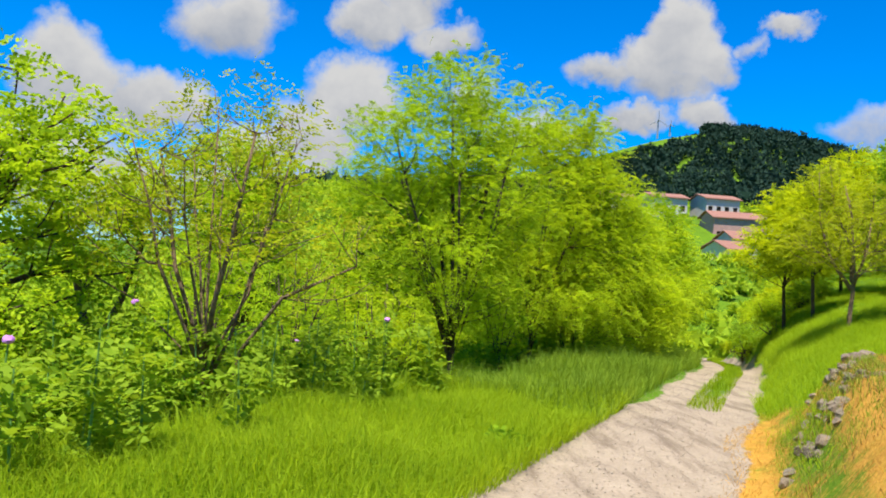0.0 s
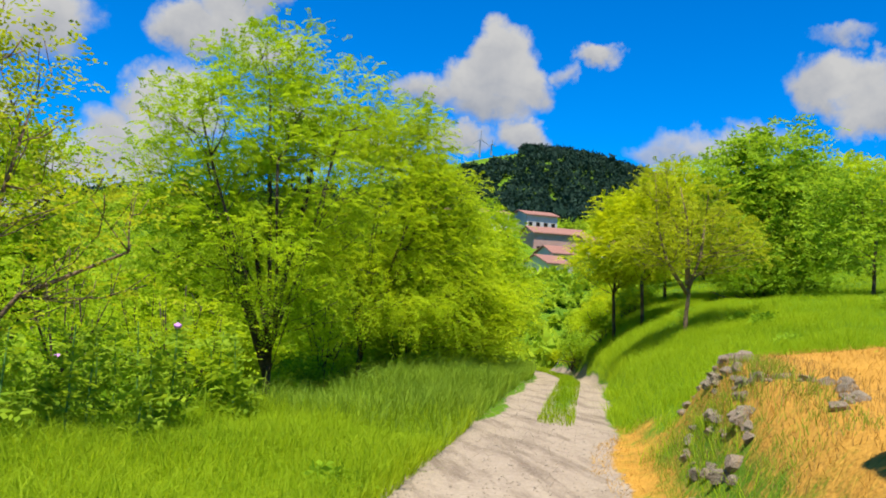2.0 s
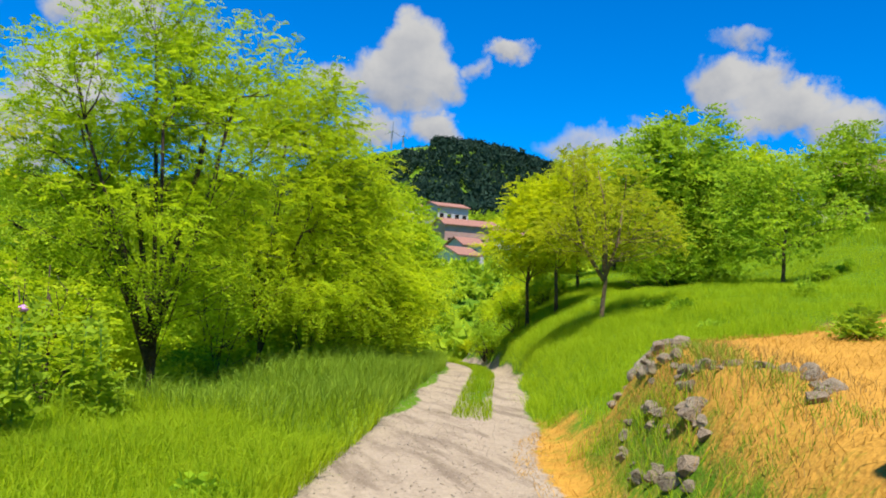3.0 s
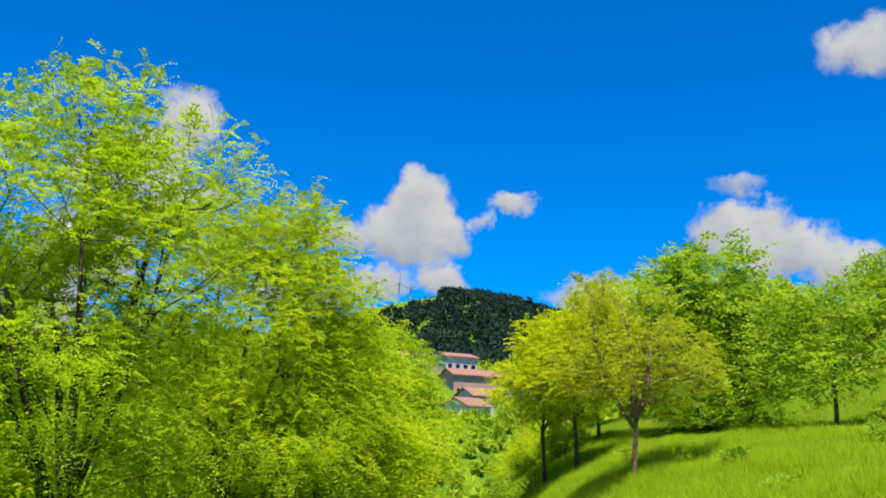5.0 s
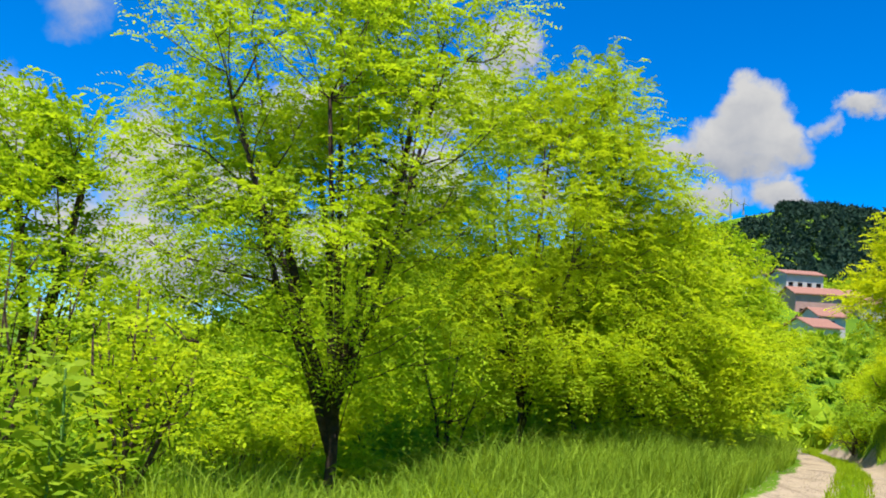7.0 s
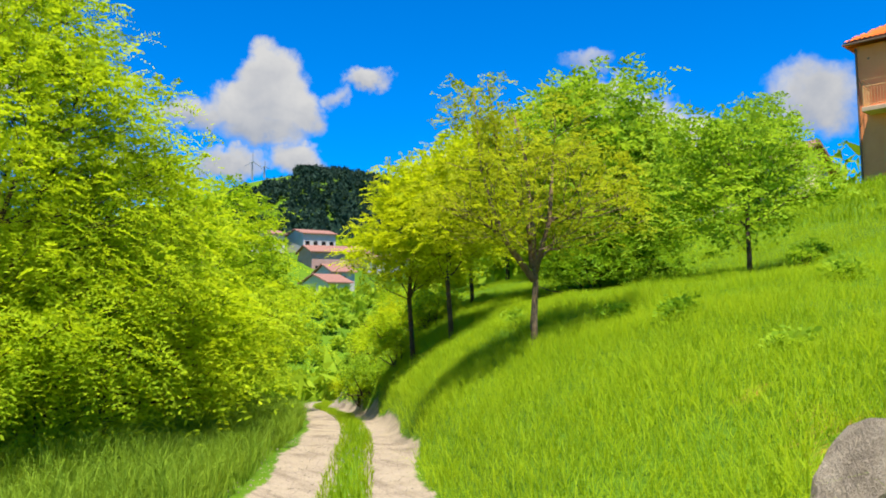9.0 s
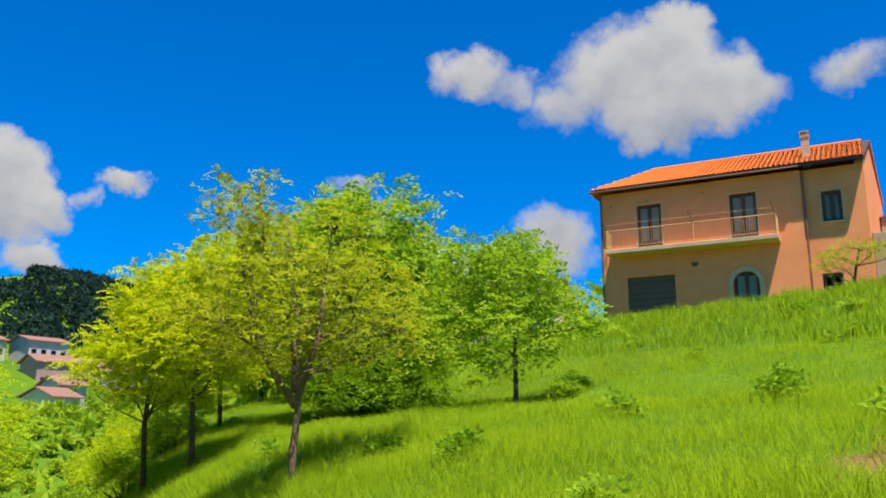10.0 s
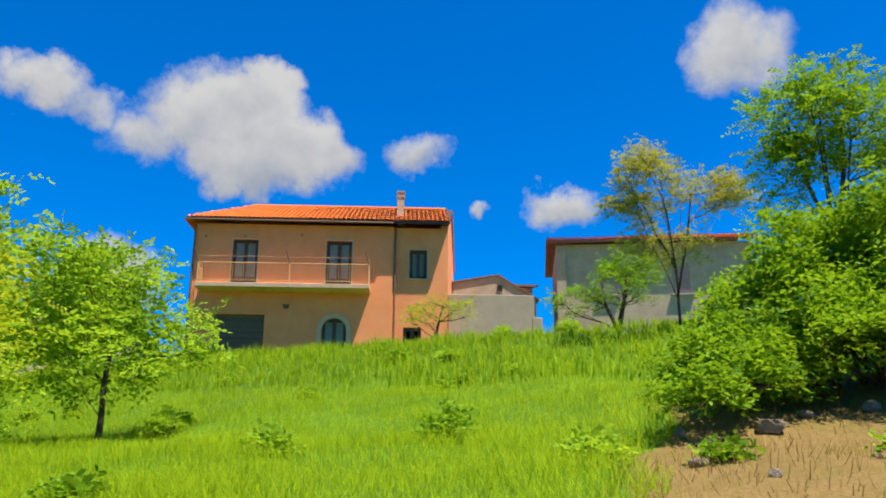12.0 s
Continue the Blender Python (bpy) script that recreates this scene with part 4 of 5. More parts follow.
def casement(parent, x0, x1, z0, z1, y, leaves=2, panel=0.0, frame_mat=None, name="window", curtain=True):
    """A frame in an opening, with leaves, glass and what stands behind it."""
    fm = frame_mat or M_brown
    w, h, f = x1 - x0, z1 - z0, 0.07
    cx = (x0 + x1) / 2
    top = part(name, merge(box(f, 0.07, h, (x0 + f / 2, y, z0)), box(f, 0.07, h, (x1 - f / 2, y, z0)), box(w - 2 * f, 0.07, f, (cx, y, z1 - f)), box(w - 2 * f, 0.07, f * 0.8, (cx, y, z0))), fm, parent)
    lw = (w - 2 * f) / leaves
    for i in range(leaves):
        a = x0 + f + lw * i
        st = 0.085
        bm = merge(box(st, 0.05, h - 2 * f, (a + st / 2, y - 0.012, z0 + f)), box(st, 0.05, h - 2 * f, (a + lw - st / 2, y - 0.012, z0 + f)),
                   box(lw - 2 * st, 0.05, st, (a + lw / 2, y - 0.012, z1 - f - st)), box(lw - 2 * st, 0.05, max(st, panel), (a + lw / 2, y - 0.012, z0 + f)))
        part("leaf", bm, fm, top)
        z2 = z0 + f + max(st, panel)
        pane = part("pane", box(lw - 2 * st, 0.008, z1 - f - st - z2, (a + lw / 2, y, z2)), M_glass, top)
        pane.visible_shadow = False
        if curtain:
            part("curtain", box(lw * 0.78, 0.02, z1 - f - st - z2, (a + lw / 2, y + 0.07, z2)), M_curtain, top)
    return top


HX, HY, HZ, HR = 38.55, 32.77, 6.4, -71.9


def orange_house():
    h = new("orange_house")
    h.matrix_world = pose(HX, HY, HZ, 0, 0, HR)
    tagged(h, "two-storey orange rendered house with terracotta roof and long balcony", "house")
    L, R, D, E = -1.8, 10.3, 8.4, 6.75
    step = 7.65
    holes = [(0.0, 1.22, 3.62, 6.0), (4.46, 5.68, 3.62, 6.0), (-0.62, 1.72, 0.02, 2.33), (4.4, 5.55, 0.02, 2.2)]
    part("wall", pierced(L, step, -1.5, E, 0.35, holes), M_render, h)
    part("wall", pierced(step, R, -1.5, E, 0.35, [(8.45, 9.29, 4.2, 5.66), (8.2, 9.05, 0.02, 1.85)], 0.18), M_render, h)
    # back and sides; the inner wall and floor paint the rooms dark
    bm = bmesh.new()
    bmesh.ops.create_cube(bm, size=1.0, matrix=Matrix.Translation((L + 0.175, D / 2 + 0.175, (E - 1.5) / 2)) @ Matrix.Diagonal((0.35, D - 0.36, E + 1.5, 1)))
    part("wall", bm, M_render, h)
    gable = bmesh.new()
    prof = [(0.54, -1.5), (D, -1.5), (D, E), (D / 2, E + 2.05), (0.54, E + 0.25)]
    splay = 0.09   # the end wall is not square to the front
    a = [gable.verts.new((R - 0.35 + splay * (p - 0.54), p, q)) for p, q in prof]
    b = [gable.verts.new((R + splay * (p - 0.54), p, q)) for p, q in prof]
    gable.faces.new(a[::-1])
    gable.faces.new(b)
    for i in range(5):
        gable.faces.new([a[i], a[(i + 1) % 5], b[(i + 1) % 5], b[i]])
    bmesh.ops.recalc_face_normals(gable, faces=gable.faces[:])
    part("wall", gable, M_render, h, "sunlit orange end wall")
    part("wall", box(R - L - 0.7, 0.35, E + 1.5, ((L + R) / 2, D - 0.18, -1.5)), M_render, h)
    # wall and floor added in near-black as the shade of the rooms
    part("room_shade_wall", box(R - L - 0.75, 0.1, E + 1.2, ((L + R) / 2, 2.2, -1.3)), M_dark, h)
    part("room_shade_floor", box(R - L - 0.75, 1.7, 0.2, ((L + R) / 2, 1.3, 3.35)), M_dark, h)
    # roof: eaves in front, hipped at the far end, flush at the other
    o, pitch = 0.5, 0.47
    ez = E + 0.02
    rz = ez + (D / 2 + o) * pitch
    x0, x1 = L - 0.45, R + 0.06
    xr, xb = x1 + splay * D / 2, x1 + splay * D
    slope = solid_from([(x0, -o, ez), (x1, -o, ez), (xr, D / 2, rz), (x0 + 2.2, D / 2, rz)], 0.12)
    roof = part("roof", slope, M_brown, h, "terracotta tiled roof")
    part("back_slope", solid_from([(xb, D + o, ez), (x0, D + o, ez), (x0 + 2.2, D / 2, rz), (xr, D / 2, rz)], 0.12), M_tile, roof)
    part("hip", solid_from([(x0, D + o, ez), (x0, -o, ez), (x0 + 2.2, D / 2, rz)], 0.12), M_tile, roof)
    tile_rows(roof, "tiles", (x0, -o - 0.05, ez + 0.125), (x1 - x0, 0, 0), (0, D / 2 + o + 0.05, rz - ez + 0.02), 14, 56, M_tile, (x1 - x0 - 2.2) / (x1 - x0))
    part("ridge", rod((x0 + 2.2, D / 2, rz + 0.13), (x1, D / 2, rz + 0.13), 0.11, 8), M_tile, roof)
    part("gutter", rod((x0, -o - 0.07, ez + 0.02), (step, -o - 0.07, ez + 0.0), 0.045, 8), M_iron, h)
    part("downpipe", rod((step + 0.1, 0.02, ez - 0.1), (step + 0.1, 0.02, -0.3), 0.05, 8), M_iron, h, "thin pale downpipe")
    part("downpipe", rod((L - 0.02, -0.06, ez - 0.1), (L - 0.02, -0.06, -0.5), 0.05, 8), M_iron, h)
    ch = part("chimney", merge(box(0.34, 0.34, 1.55, (7.95, 1.2, ez + 0.35)), box(0.42, 0.42, 0.08, (7.95, 1.2, ez + 1.9)), box(0.28, 0.28, 0.16, (7.95, 1.2, ez + 1.98)), box(0.42, 0.42, 0.06, (7.95, 1.2, ez + 2.14))), M_stucco, h, "square chimney with a slab cap")
    # balcony
    bal = part("balcony", box(8.0, 1.08, 0.2, (2.62, -0.545, 3.40), 0.015), M_slab, h, "long concrete balcony with an iron railing")
    top, low = 4.55, 3.72
    for z, r in ((top, 0.022), (low, 0.014), (4.86, 0.008)):
        part("rail", rod((-1.3, -1.02, z), (6.56, -1.02, z), r), M_rail, bal)
        part("rail", rod((6.56, -1.02, z), (6.56, -0.02, z), r), M_rail, bal)
        part("rail", rod((-1.3, -1.02, z), (-1.3, -0.02, z), r), M_rail, bal)
    bar = rod((0, 0, low), (0, 0, top), 0.013, 5)
    first = part("bar", bar, M_rail, bal)
    first.location = (-1.2, -1.02, 0)
    xs = [(-1.2 + 0.125 * k, -1.02) for k in range(1, 63)] + [(6.56, -0.9 + 0.13 * k) for k in range(7)] + [(-1.3, -0.9 + 0.13 * k) for k in range(7)]
    for q in xs:
        ob = new("bar", first.data)
        ob.parent, ob.location = bal, (*q, 0)
    for x in (-1.3, 2.9, 6.56):
        part("post", rod((x, -1.02, 3.6), (x, -1.02, top), 0.03), M_rail, bal)
        part("line_arm", rod((x, -1.02, top), (x - 0.16, -1.28, top + 0.55), 0.02), M_iron, bal)
    casement(h, 0.0, 1.22, 3.62, 6.0, 0.16, 2, 0.45, name="balcony_door")
    casement(h, 4.46, 5.68, 3.62, 6.0, 0.16, 2, 0.45, name="balcony_door")
    casement(h, 8.45, 9.29, 4.2, 5.66, 0.34, 2, name="window")
    casement(h, 8.2, 9.05, 0.02, 1.85, 0.34, 2, name="window", curtain=False)
    casement(h, 4.4, 5.55, 0.02, 2.2, 0.2, 2, 0.5, name="arched_door")
    for a, b, z0, z1, y in ((0.0, 1.22, 3.6, 6.0, 0), (4.46, 5.68, 3.6, 6.0, 0)):
        part("surround", merge(box(0.06, 0.05, z1 - z0 + 0.06, (a - 0.03, y - 0.02, z0)), box(0.06, 0.05, z1 - z0 + 0.06, (b + 0.03, y - 0.02, z0)), box(b - a, 0.05, 0.06, ((a + b) / 2, y - 0.02, z1))), M_slab, h)
    part("surround", merge(box(0.06, 0.05, 1.58, (8.42, 0.16, 4.14)), box(0.06, 0.05, 1.58, (9.32, 0.16, 4.14)), box(0.84, 0.05, 0.06, (8.87, 0.16, 5.66)), box(1.05, 0.16, 0.06, (8.87, 0.12, 4.14))), M_slab, h)
    # stone arch over the door
    bm = bmesh.new()
    cx, cz, ri, ro = 4.975, 1.62, 0.585, 0.80
    n = 12
    ring = []
    for k in range(n + 1):
        w = math.pi * k / n
        ring.append([bm.verts.new((cx + rr * math.cos(w), yy, cz + rr * math.sin(w))) for rr, yy in ((ri, -0.05), (ro, -0.05), (ro, 0.1), (ri, 0.3))])
    for p, q in zip(ring, ring[1:]):
        for i in range(4):
            bm.faces.new([p[i], q[i], q[(i + 1) % 4], p[(i + 1) % 4]])
    part("arch_surround", bm, M_slab, h, "rounded stone surround")
    bm = bmesh.new()   # fills the corners above the arch
    for sgn in (-1, 1):
        arc = [(cx + sgn * ri * math.cos(math.pi / 2 * k / 6), cz + ri * math.sin(math.pi / 2 * k / 6)) for k in range(7)]
        pts = arc + [(cx, 2.23), (cx + sgn * 0.6, 2.23)]
        vs = [bm.verts.new((px_, 0.03, pz)) for px_, pz in pts]
        bm.faces.new(vs if sgn < 0 else vs[::-1])
        wv = [bm.verts.new((px_, 0.15, pz)) for px_, pz in pts]
        for i in range(len(vs)):
            j = (i + 1) % len(vs)
            bm.faces.new([vs[i], vs[j], wv[j], wv[i]])
    part("arch_filling", bm, M_render, h)
    part("jamb", box(0.2, 0.06, 1.62, (cx - 0.69, -0.02, 0)), M_slab, h)
    part("jamb", box(0.2, 0.06, 1.62, (cx + 0.69, -0.02, 0)), M_slab, h)
    # timber garage shutter of upright boards
    gar = part("garage_door", box(2.34, 0.05, 2.31, (0.55, 0.2, 0.02)), M_grey_timber, h, "weathered timber garage door")
    plank = part("plank", box(0.14, 0.03, 2.25, (0, 0.165, 0.04), 0.006), M_grey_timber, gar)
    plank.location.x = -0.5
    for k in range(1, 15):
        ob = new("plank", plank.data)
        ob.parent, ob.location = gar, (-0.5 + 0.15 * k, 0, 0)
    part("lintel", box(2.5, 0.06, 0.12, (0.55, -0.02, 2.33)), M_render, h)
    lamp = part("wall_lamp", merge(box(0.3, 0.16, 0.09, (2.7, -0.08, 2.72), 0.02), box(0.22, 0.12, 0.1, (2.7, -0.07, 2.62), 0.03)), M_iron, h, "small dark wall lamp")
    for q in ((0.55, 6.15), (3.25, 6.25), (-1.3, 6.1)):
        part("vent", rod((q[0], -0.02, q[1]), (q[0], 0.02, q[1]), 0.05, 8), M_iron, h)


orange_house()


def grey_house():
    h = new("grey_house")
    h.matrix_world = pose(48.7, 18.7, 8.2, 0, 0, -80)
    tagged(h, "old grey stucco house with a thin terracotta roof", "house")
    W, D, E = 10.5, 7.0, 5.75
    part("wall", pierced(0, W, -2, E, 0.4, [(2.3, 3.25, 2.9, 4.55), (6.2, 7.1, 2.9, 4.55), (2.1, 3.7, -0.1, 0.45)]), M_stucco, h)
    part("wall", box(0.4, D - 0.4, E + 2, (0.2, D / 2 + 0.2, -2)), M_stucco, h)
    part("wall", box(0.4, D - 0.4, E + 2, (W - 0.2, D / 2 + 0.2, -2)), M_stucco, h)
    part("wall", box(W - 0.8, 0.4, E + 2, (W / 2, D - 0.2, -2)), M_stucco, h)
    # near-black sheet stands in for the shade inside the house
    part("room_shade_wall", box(W - 0.9, 0.1, E + 1.5, (W / 2, 1.6, -1.7)), M_dark, h)
    for x in (2.3, 6.2):
        part("shutter", box(0.95, 0.06, 1.65, (x + 0.475, 0.06, 2.9), 0.01), M_pink, h, "faded brick-red shutter")
        part("sill", box(1.2, 0.25, 0.08, (x + 0.475, -0.06, 2.8)), M_concrete, h)
    roof = part("roof", solid_from([(-0.45, -0.4, E), (W + 0.3, -0.4, E), (W + 0.3, D / 2, E + 1.3), (-0.45, D / 2, E + 1.3)], 0.1), M_tile_old, h, "terracotta tiled roof")
    part("back_slope", solid_from([(W + 0.3, D + 0.4, E), (-0.45, D + 0.4, E), (-0.45, D / 2, E + 1.3), (W + 0.3, D / 2, E + 1.3)], 0.1), M_tile_old, roof)
    tile_rows(roof, "tiles", (-0.45, -0.5, E + 0.105), (W + 0.75, 0, 0), (0, D / 2 + 0.5, 1.34), 10, 44, M_tile)
    part("downpipe", rod((0.45, -0.08, E), (0.45, -0.08, -1.5), 0.06, 7), M_steel, h)
    part("pilaster", box(0.5, 0.14, E + 1.9, (0.25, -0.07, -2)), M_stucco, h)
    part("beam", box(1.7, 0.1, 0.14, (2.9, -0.03, 0.45)), M_dark, h)


def low_gabled_house():
    h = new("gabled_house")
    h.matrix_world = pose(48.2, 22.3, 8.15, 0, 0, -72)
    tagged(h, "low old stucco house with a shallow gable", "house")
    prof = [(-2.1, -3), (2.5, -3), (2.5, 2.85), (0.4, 4.15), (-2.1, 3.7)]
    bm = bmesh.new()
    a, b = [bm.verts.new((p, 0, q)) for p, q in prof], [bm.verts.new((p, 6, q)) for p, q in prof]
    bm.faces.new(a)
    bm.faces.new(b[::-1])
    for i in range(5):
        bm.faces.new([a[i], b[i], b[(i + 1) % 5], a[(i + 1) % 5]])
    bmesh.ops.recalc_face_normals(bm, faces=bm.faces[:])
    part("wall", bm, M_stucco, h)
    part("vent", box(0.26, 0.1, 0.3, (0.5, -0.02, 3.3)), M_dark, h, "small dark gable vent")
    roof = part("roof", solid_from([(-2.2, -0.1, 3.69), (0.4, -0.1, 4.16), (0.4, 6, 4.16), (-2.2, 6, 3.69)], 0.07), M_tile_old, h)
    part("slope", solid_from([(0.4, -0.1, 4.16), (2.65, -0.1, 2.77), (2.65, 6, 2.77), (0.4, 6, 4.16)], 0.07), M_tile_old, roof)
    k = new("back_house")
    k.matrix_world = pose(55.5, 23.2, 7.9, 0, 0, -72)
    tagged(k, "plain rear house with a low tiled roof", "house")
    part("wall", box(3.4, 4, 7.0, (0, 0, -2), 0.02), M_stucco, k)
    part("roof", solid_from([(-2.0, -2.3, 5.0), (2.0, -2.3, 5.0), (2.0, 2.3, 5.9), (-2.0, 2.3, 5.9)], 0.14), M_tile_old, k)


def yard_wall():
    w = part("yard_wall", merge(box(4.2, 0.3, 4.5, (0, 0, -1.6), 0.02), box(0.5, 0.55, 3.4, (2.25, 0.1, -1.6), 0.03)), M_block, None)
    w.matrix_world = pose(43.6, 21.3, 7.2, 0, 0, -72)
    tagged(w, "high rough cement yard wall beside the house", "wall")


grey_house()
low_gabled_house()
yard_wall()


def far_house(x, y, z, w, d, e, turn, wall, roof_mat, label, cols, storeys, name="village_house", roof_rise=1.6):
    h = new(name)
    h.matrix_world = pose(x, y, z, 0, 0, turn)
    tagged(h, label, "house", "village below the hill")
    holes = []
    for s in range(storeys):
        z0 = 1.1 + s * e / storeys
        for c in range(cols):
            cx = -w / 2 + w * (c + 0.5) / cols
            holes.append((cx - 0.55, cx + 0.55, z0, z0 + 1.3))
    part("wall", pierced(-w / 2, w / 2, -4, e, 0.4, holes, -d / 2), wall, h)
    part("wall", box(w - 0.01, d - 0.5, e + 4, (0, 0.24, -4)), wall, h)
    for q in holes:
        win = part("window", merge(box(0.1, 0.06, 1.3, (q[0] + 0.05, -d / 2 + 0.12, q[2])), box(0.1, 0.06, 1.3, (q[1] - 0.05, -d / 2 + 0.12, q[2])), box(0.9, 0.06, 0.1, ((q[0] + q[1]) / 2, -d / 2 + 0.12, q[2] + 1.2))), M_brown, h)
        # opaque near-black panes carry the unlit room's darkness in their colour
        part("pane", box(0.95, 0.02, 1.28, ((q[0] + q[1]) / 2, -d / 2 + 0.2, q[2])), M_dark, win)
    a = 0.5
    roof = part("roof", solid_from([(-w / 2 - a, -d / 2 - a, e), (w / 2 + a, -d / 2 - a, e), (w / 2 + a, 0, e + roof_rise), (-w / 2 - a, 0, e + roof_rise)], 0.2), roof_mat, h)
    part("back_slope", solid_from([(w / 2 + a, d / 2 + a, e), (-w / 2 - a, d / 2 + a, e), (-w / 2 - a, 0, e + roof_rise), (w / 2 + a, 0, e + roof_rise)], 0.2), roof_mat, roof)
    for sx in (-1, 1):
        bm = bmesh.new()
        bm.faces.new([bm.verts.new(p) for p in ((sx * w / 2, -d / 2, e), (sx * w / 2, d / 2, e), (sx * w / 2, 0, e + roof_rise))])
        part("gable", bm, wall, h)
    return h


WH = "white rendered village house with a red tiled roof"
far_house(62.5, 192, 15.0, 8.2, 8, 4.0, 10, M_far_white, M_tile_old, WH, 4, 1, roof_rise=1.2)
far_house(50.6, 193, 14.8, 8.6, 8, 4.0, 10, M_far_white, M_tile_old, WH, 4, 1, roof_rise=1.2)
far_house(39.5, 196, 14.6, 7.6, 8, 3.8, 10, M_cream, M_tile_old, "pale village house with a red tiled roof", 3, 1)
far_house(62.8, 178, 8.6, 13, 8, 5.2, 4, M_pink, M_tile_old, "long reddish village house under a broad tiled roof", 5, 1)
far_house(72.0, 172, 8.0, 9, 8, 4.0, -8, M_far_white, M_tile_old, "white village house half behind the trees", 3, 1)
far_house(51.5, 150, 2.4, 5.4, 7, 3.9, 22, M_cream, M_tile_old, "cream village house with a pale tiled roof", 2, 1)
far_house(56.0, 158, 5.6, 5.0, 6, 3.0, 14, M_far_white, M_tile_old, "small white house above its neighbour", 1, 1)
far_house(46.0, 47.5, 6.6, 6.5, 6, 3.0, -70, M_cream, M_tile_old, "pale peach house peeping over the meadow", 2, 1, "cottage")


def stone_hut():
    """The corner of the stone hut beside the track; its pieces are laid course by course."""
    h = new("stone_hut")
    ang = math.degrees(math.atan2(TU[1], TU[0]))
    cx, cy = 3.04, 4.70
    base = 0.25
    h.matrix_world = pose(cx, cy, base, 0, 0, ang)   # local x runs on along the track, local -y away from it
    tagged(h, "small rubble-stone hut with an old tiled roof", "hut")
    E = 2.45
    plan = [(-0.03, -0.03), (-0.73, -0.85), (-6.0, -0.85), (-6.0, -0.03)]   # the end wall stands askew
    mid = Vector((-3.4, -0.44))
    for p, q in zip(plan, plan[1:] + plan[:1]):
        ends = [Vector(p), Vector(q)]
        inner = [e + (mid - e).normalized() * 0.3 for e in ends]
        ring = [ends[0], ends[1], inner[1], inner[0]]
        part("wall", solid_from([(e.x, e.y, -0.8) for e in ring], E + 0.8), M_mortar, h)
    roof = part("roof", solid_from([(-6.4, 0.16, E - 0.02), (0.04, 0.16, E - 0.02), (-1.05, -1.1, E + 0.12), (-6.4, -1.1, E + 0.12)], 0.09), M_brown, h, "old terracotta tiled roof")
    tile_rows(roof, "tiles", (0.05, 0.2, E + 0.075), (-6.45, 0, 0), (0, -1.3, 0.14), 5, 32, M_tile_old, 0.6)
    r = random.Random(5)
    shared = []
    for k in range(10):
        shared.append(stone_mesh(k + 40, 1.0, 1.0, 1.0, M_rock_warm if k % 3 else M_rock))
    count = 0
    for face in (0, 1):
        z = -0.7
        while z < E - 0.05:
            hh = min(r.uniform(0.09, 0.17), E - 0.03 - z)
            at, end = (0.04, -2.4 if face == 0 else -1.0)
            while at > end:
                ww = r.uniform(0.14, 0.36)
                ob = new("stone", shared[r.randrange(10)])
                ob.parent = h
                ob.scale = (ww * 0.96, 0.12, hh * 0.92)
                mid_at = at - ww / 2 - (0.03 if face else 0.0)
                ob.location = (mid_at, -0.03, z + hh / 2) if face == 0 else (mid_at * -0.656 * -1, mid_at * 0.755, z + hh / 2)
                ob.rotation_euler = (0, 0, 0) if face == 0 else (0, 0, math.atan2(0.755, 0.656))
                at -= ww
                count += 1
            z += hh


def stone_mesh(seed, sx, sy, sz, mat):
    """A rough stone, about one unit across."""
    r = random.Random(seed)
    bm = bmesh.new()
    bmesh.ops.create_cube(bm, size=1.0)
    bmesh.ops.bevel(bm, geom=bm.edges[:], offset=0.14, segments=1, affect="EDGES")
    for v in bm.verts:
        v.co += Vector((r.uniform(-0.06, 0.06), r.uniform(-0.06, 0.06), r.uniform(-0.06, 0.06)))
        v.co = Vector((v.co.x * sx, v.co.y * sy, v.co.z * sz))
    me = bpy.data.meshes.new("stone")
    bm.to_mesh(me)
    bm.free()
    me.materials.append(mat)
    return me


def boulder(x, y, sx, sy, sz, turn, seed, label, mat, sink=0.3, group="", name="rock"):
    r = random.Random(seed)
    bm = bmesh.new()
    bmesh.ops.create_icosphere(bm, subdivisions=3, radius=0.5)
    cuts = [(Vector((r.gauss(0, 1), r.gauss(0, 1), r.gauss(0, 0.8))).normalized(), r.uniform(0.24, 0.4)) for _ in range(11)]
    for v in bm.verts:
        for axis, limit in cuts:   # broken faces
            over = v.co.dot(axis) - limit
            if over > 0:
                v.co -= axis * over
        v.co *= 1.25 + noise.noise(v.co * 7 + Vector((0, seed * 2.1, 0))) * 0.1
        v.co = Vector((v.co.x * sx, v.co.y * sy, v.co.z * sz))
    me = bpy.data.meshes.new(name)
    bm.to_mesh(me)
    bm.free()
    me.materials.append(mat)
    ob = new(name, me)
    ob.matrix_world = pose(x, y, land_at(x, y) + sz * (0.5 - sink), r.uniform(-12, 12), r.uniform(-12, 12), turn)
    return tagged(ob, label, "rock", group)


stone_hut()

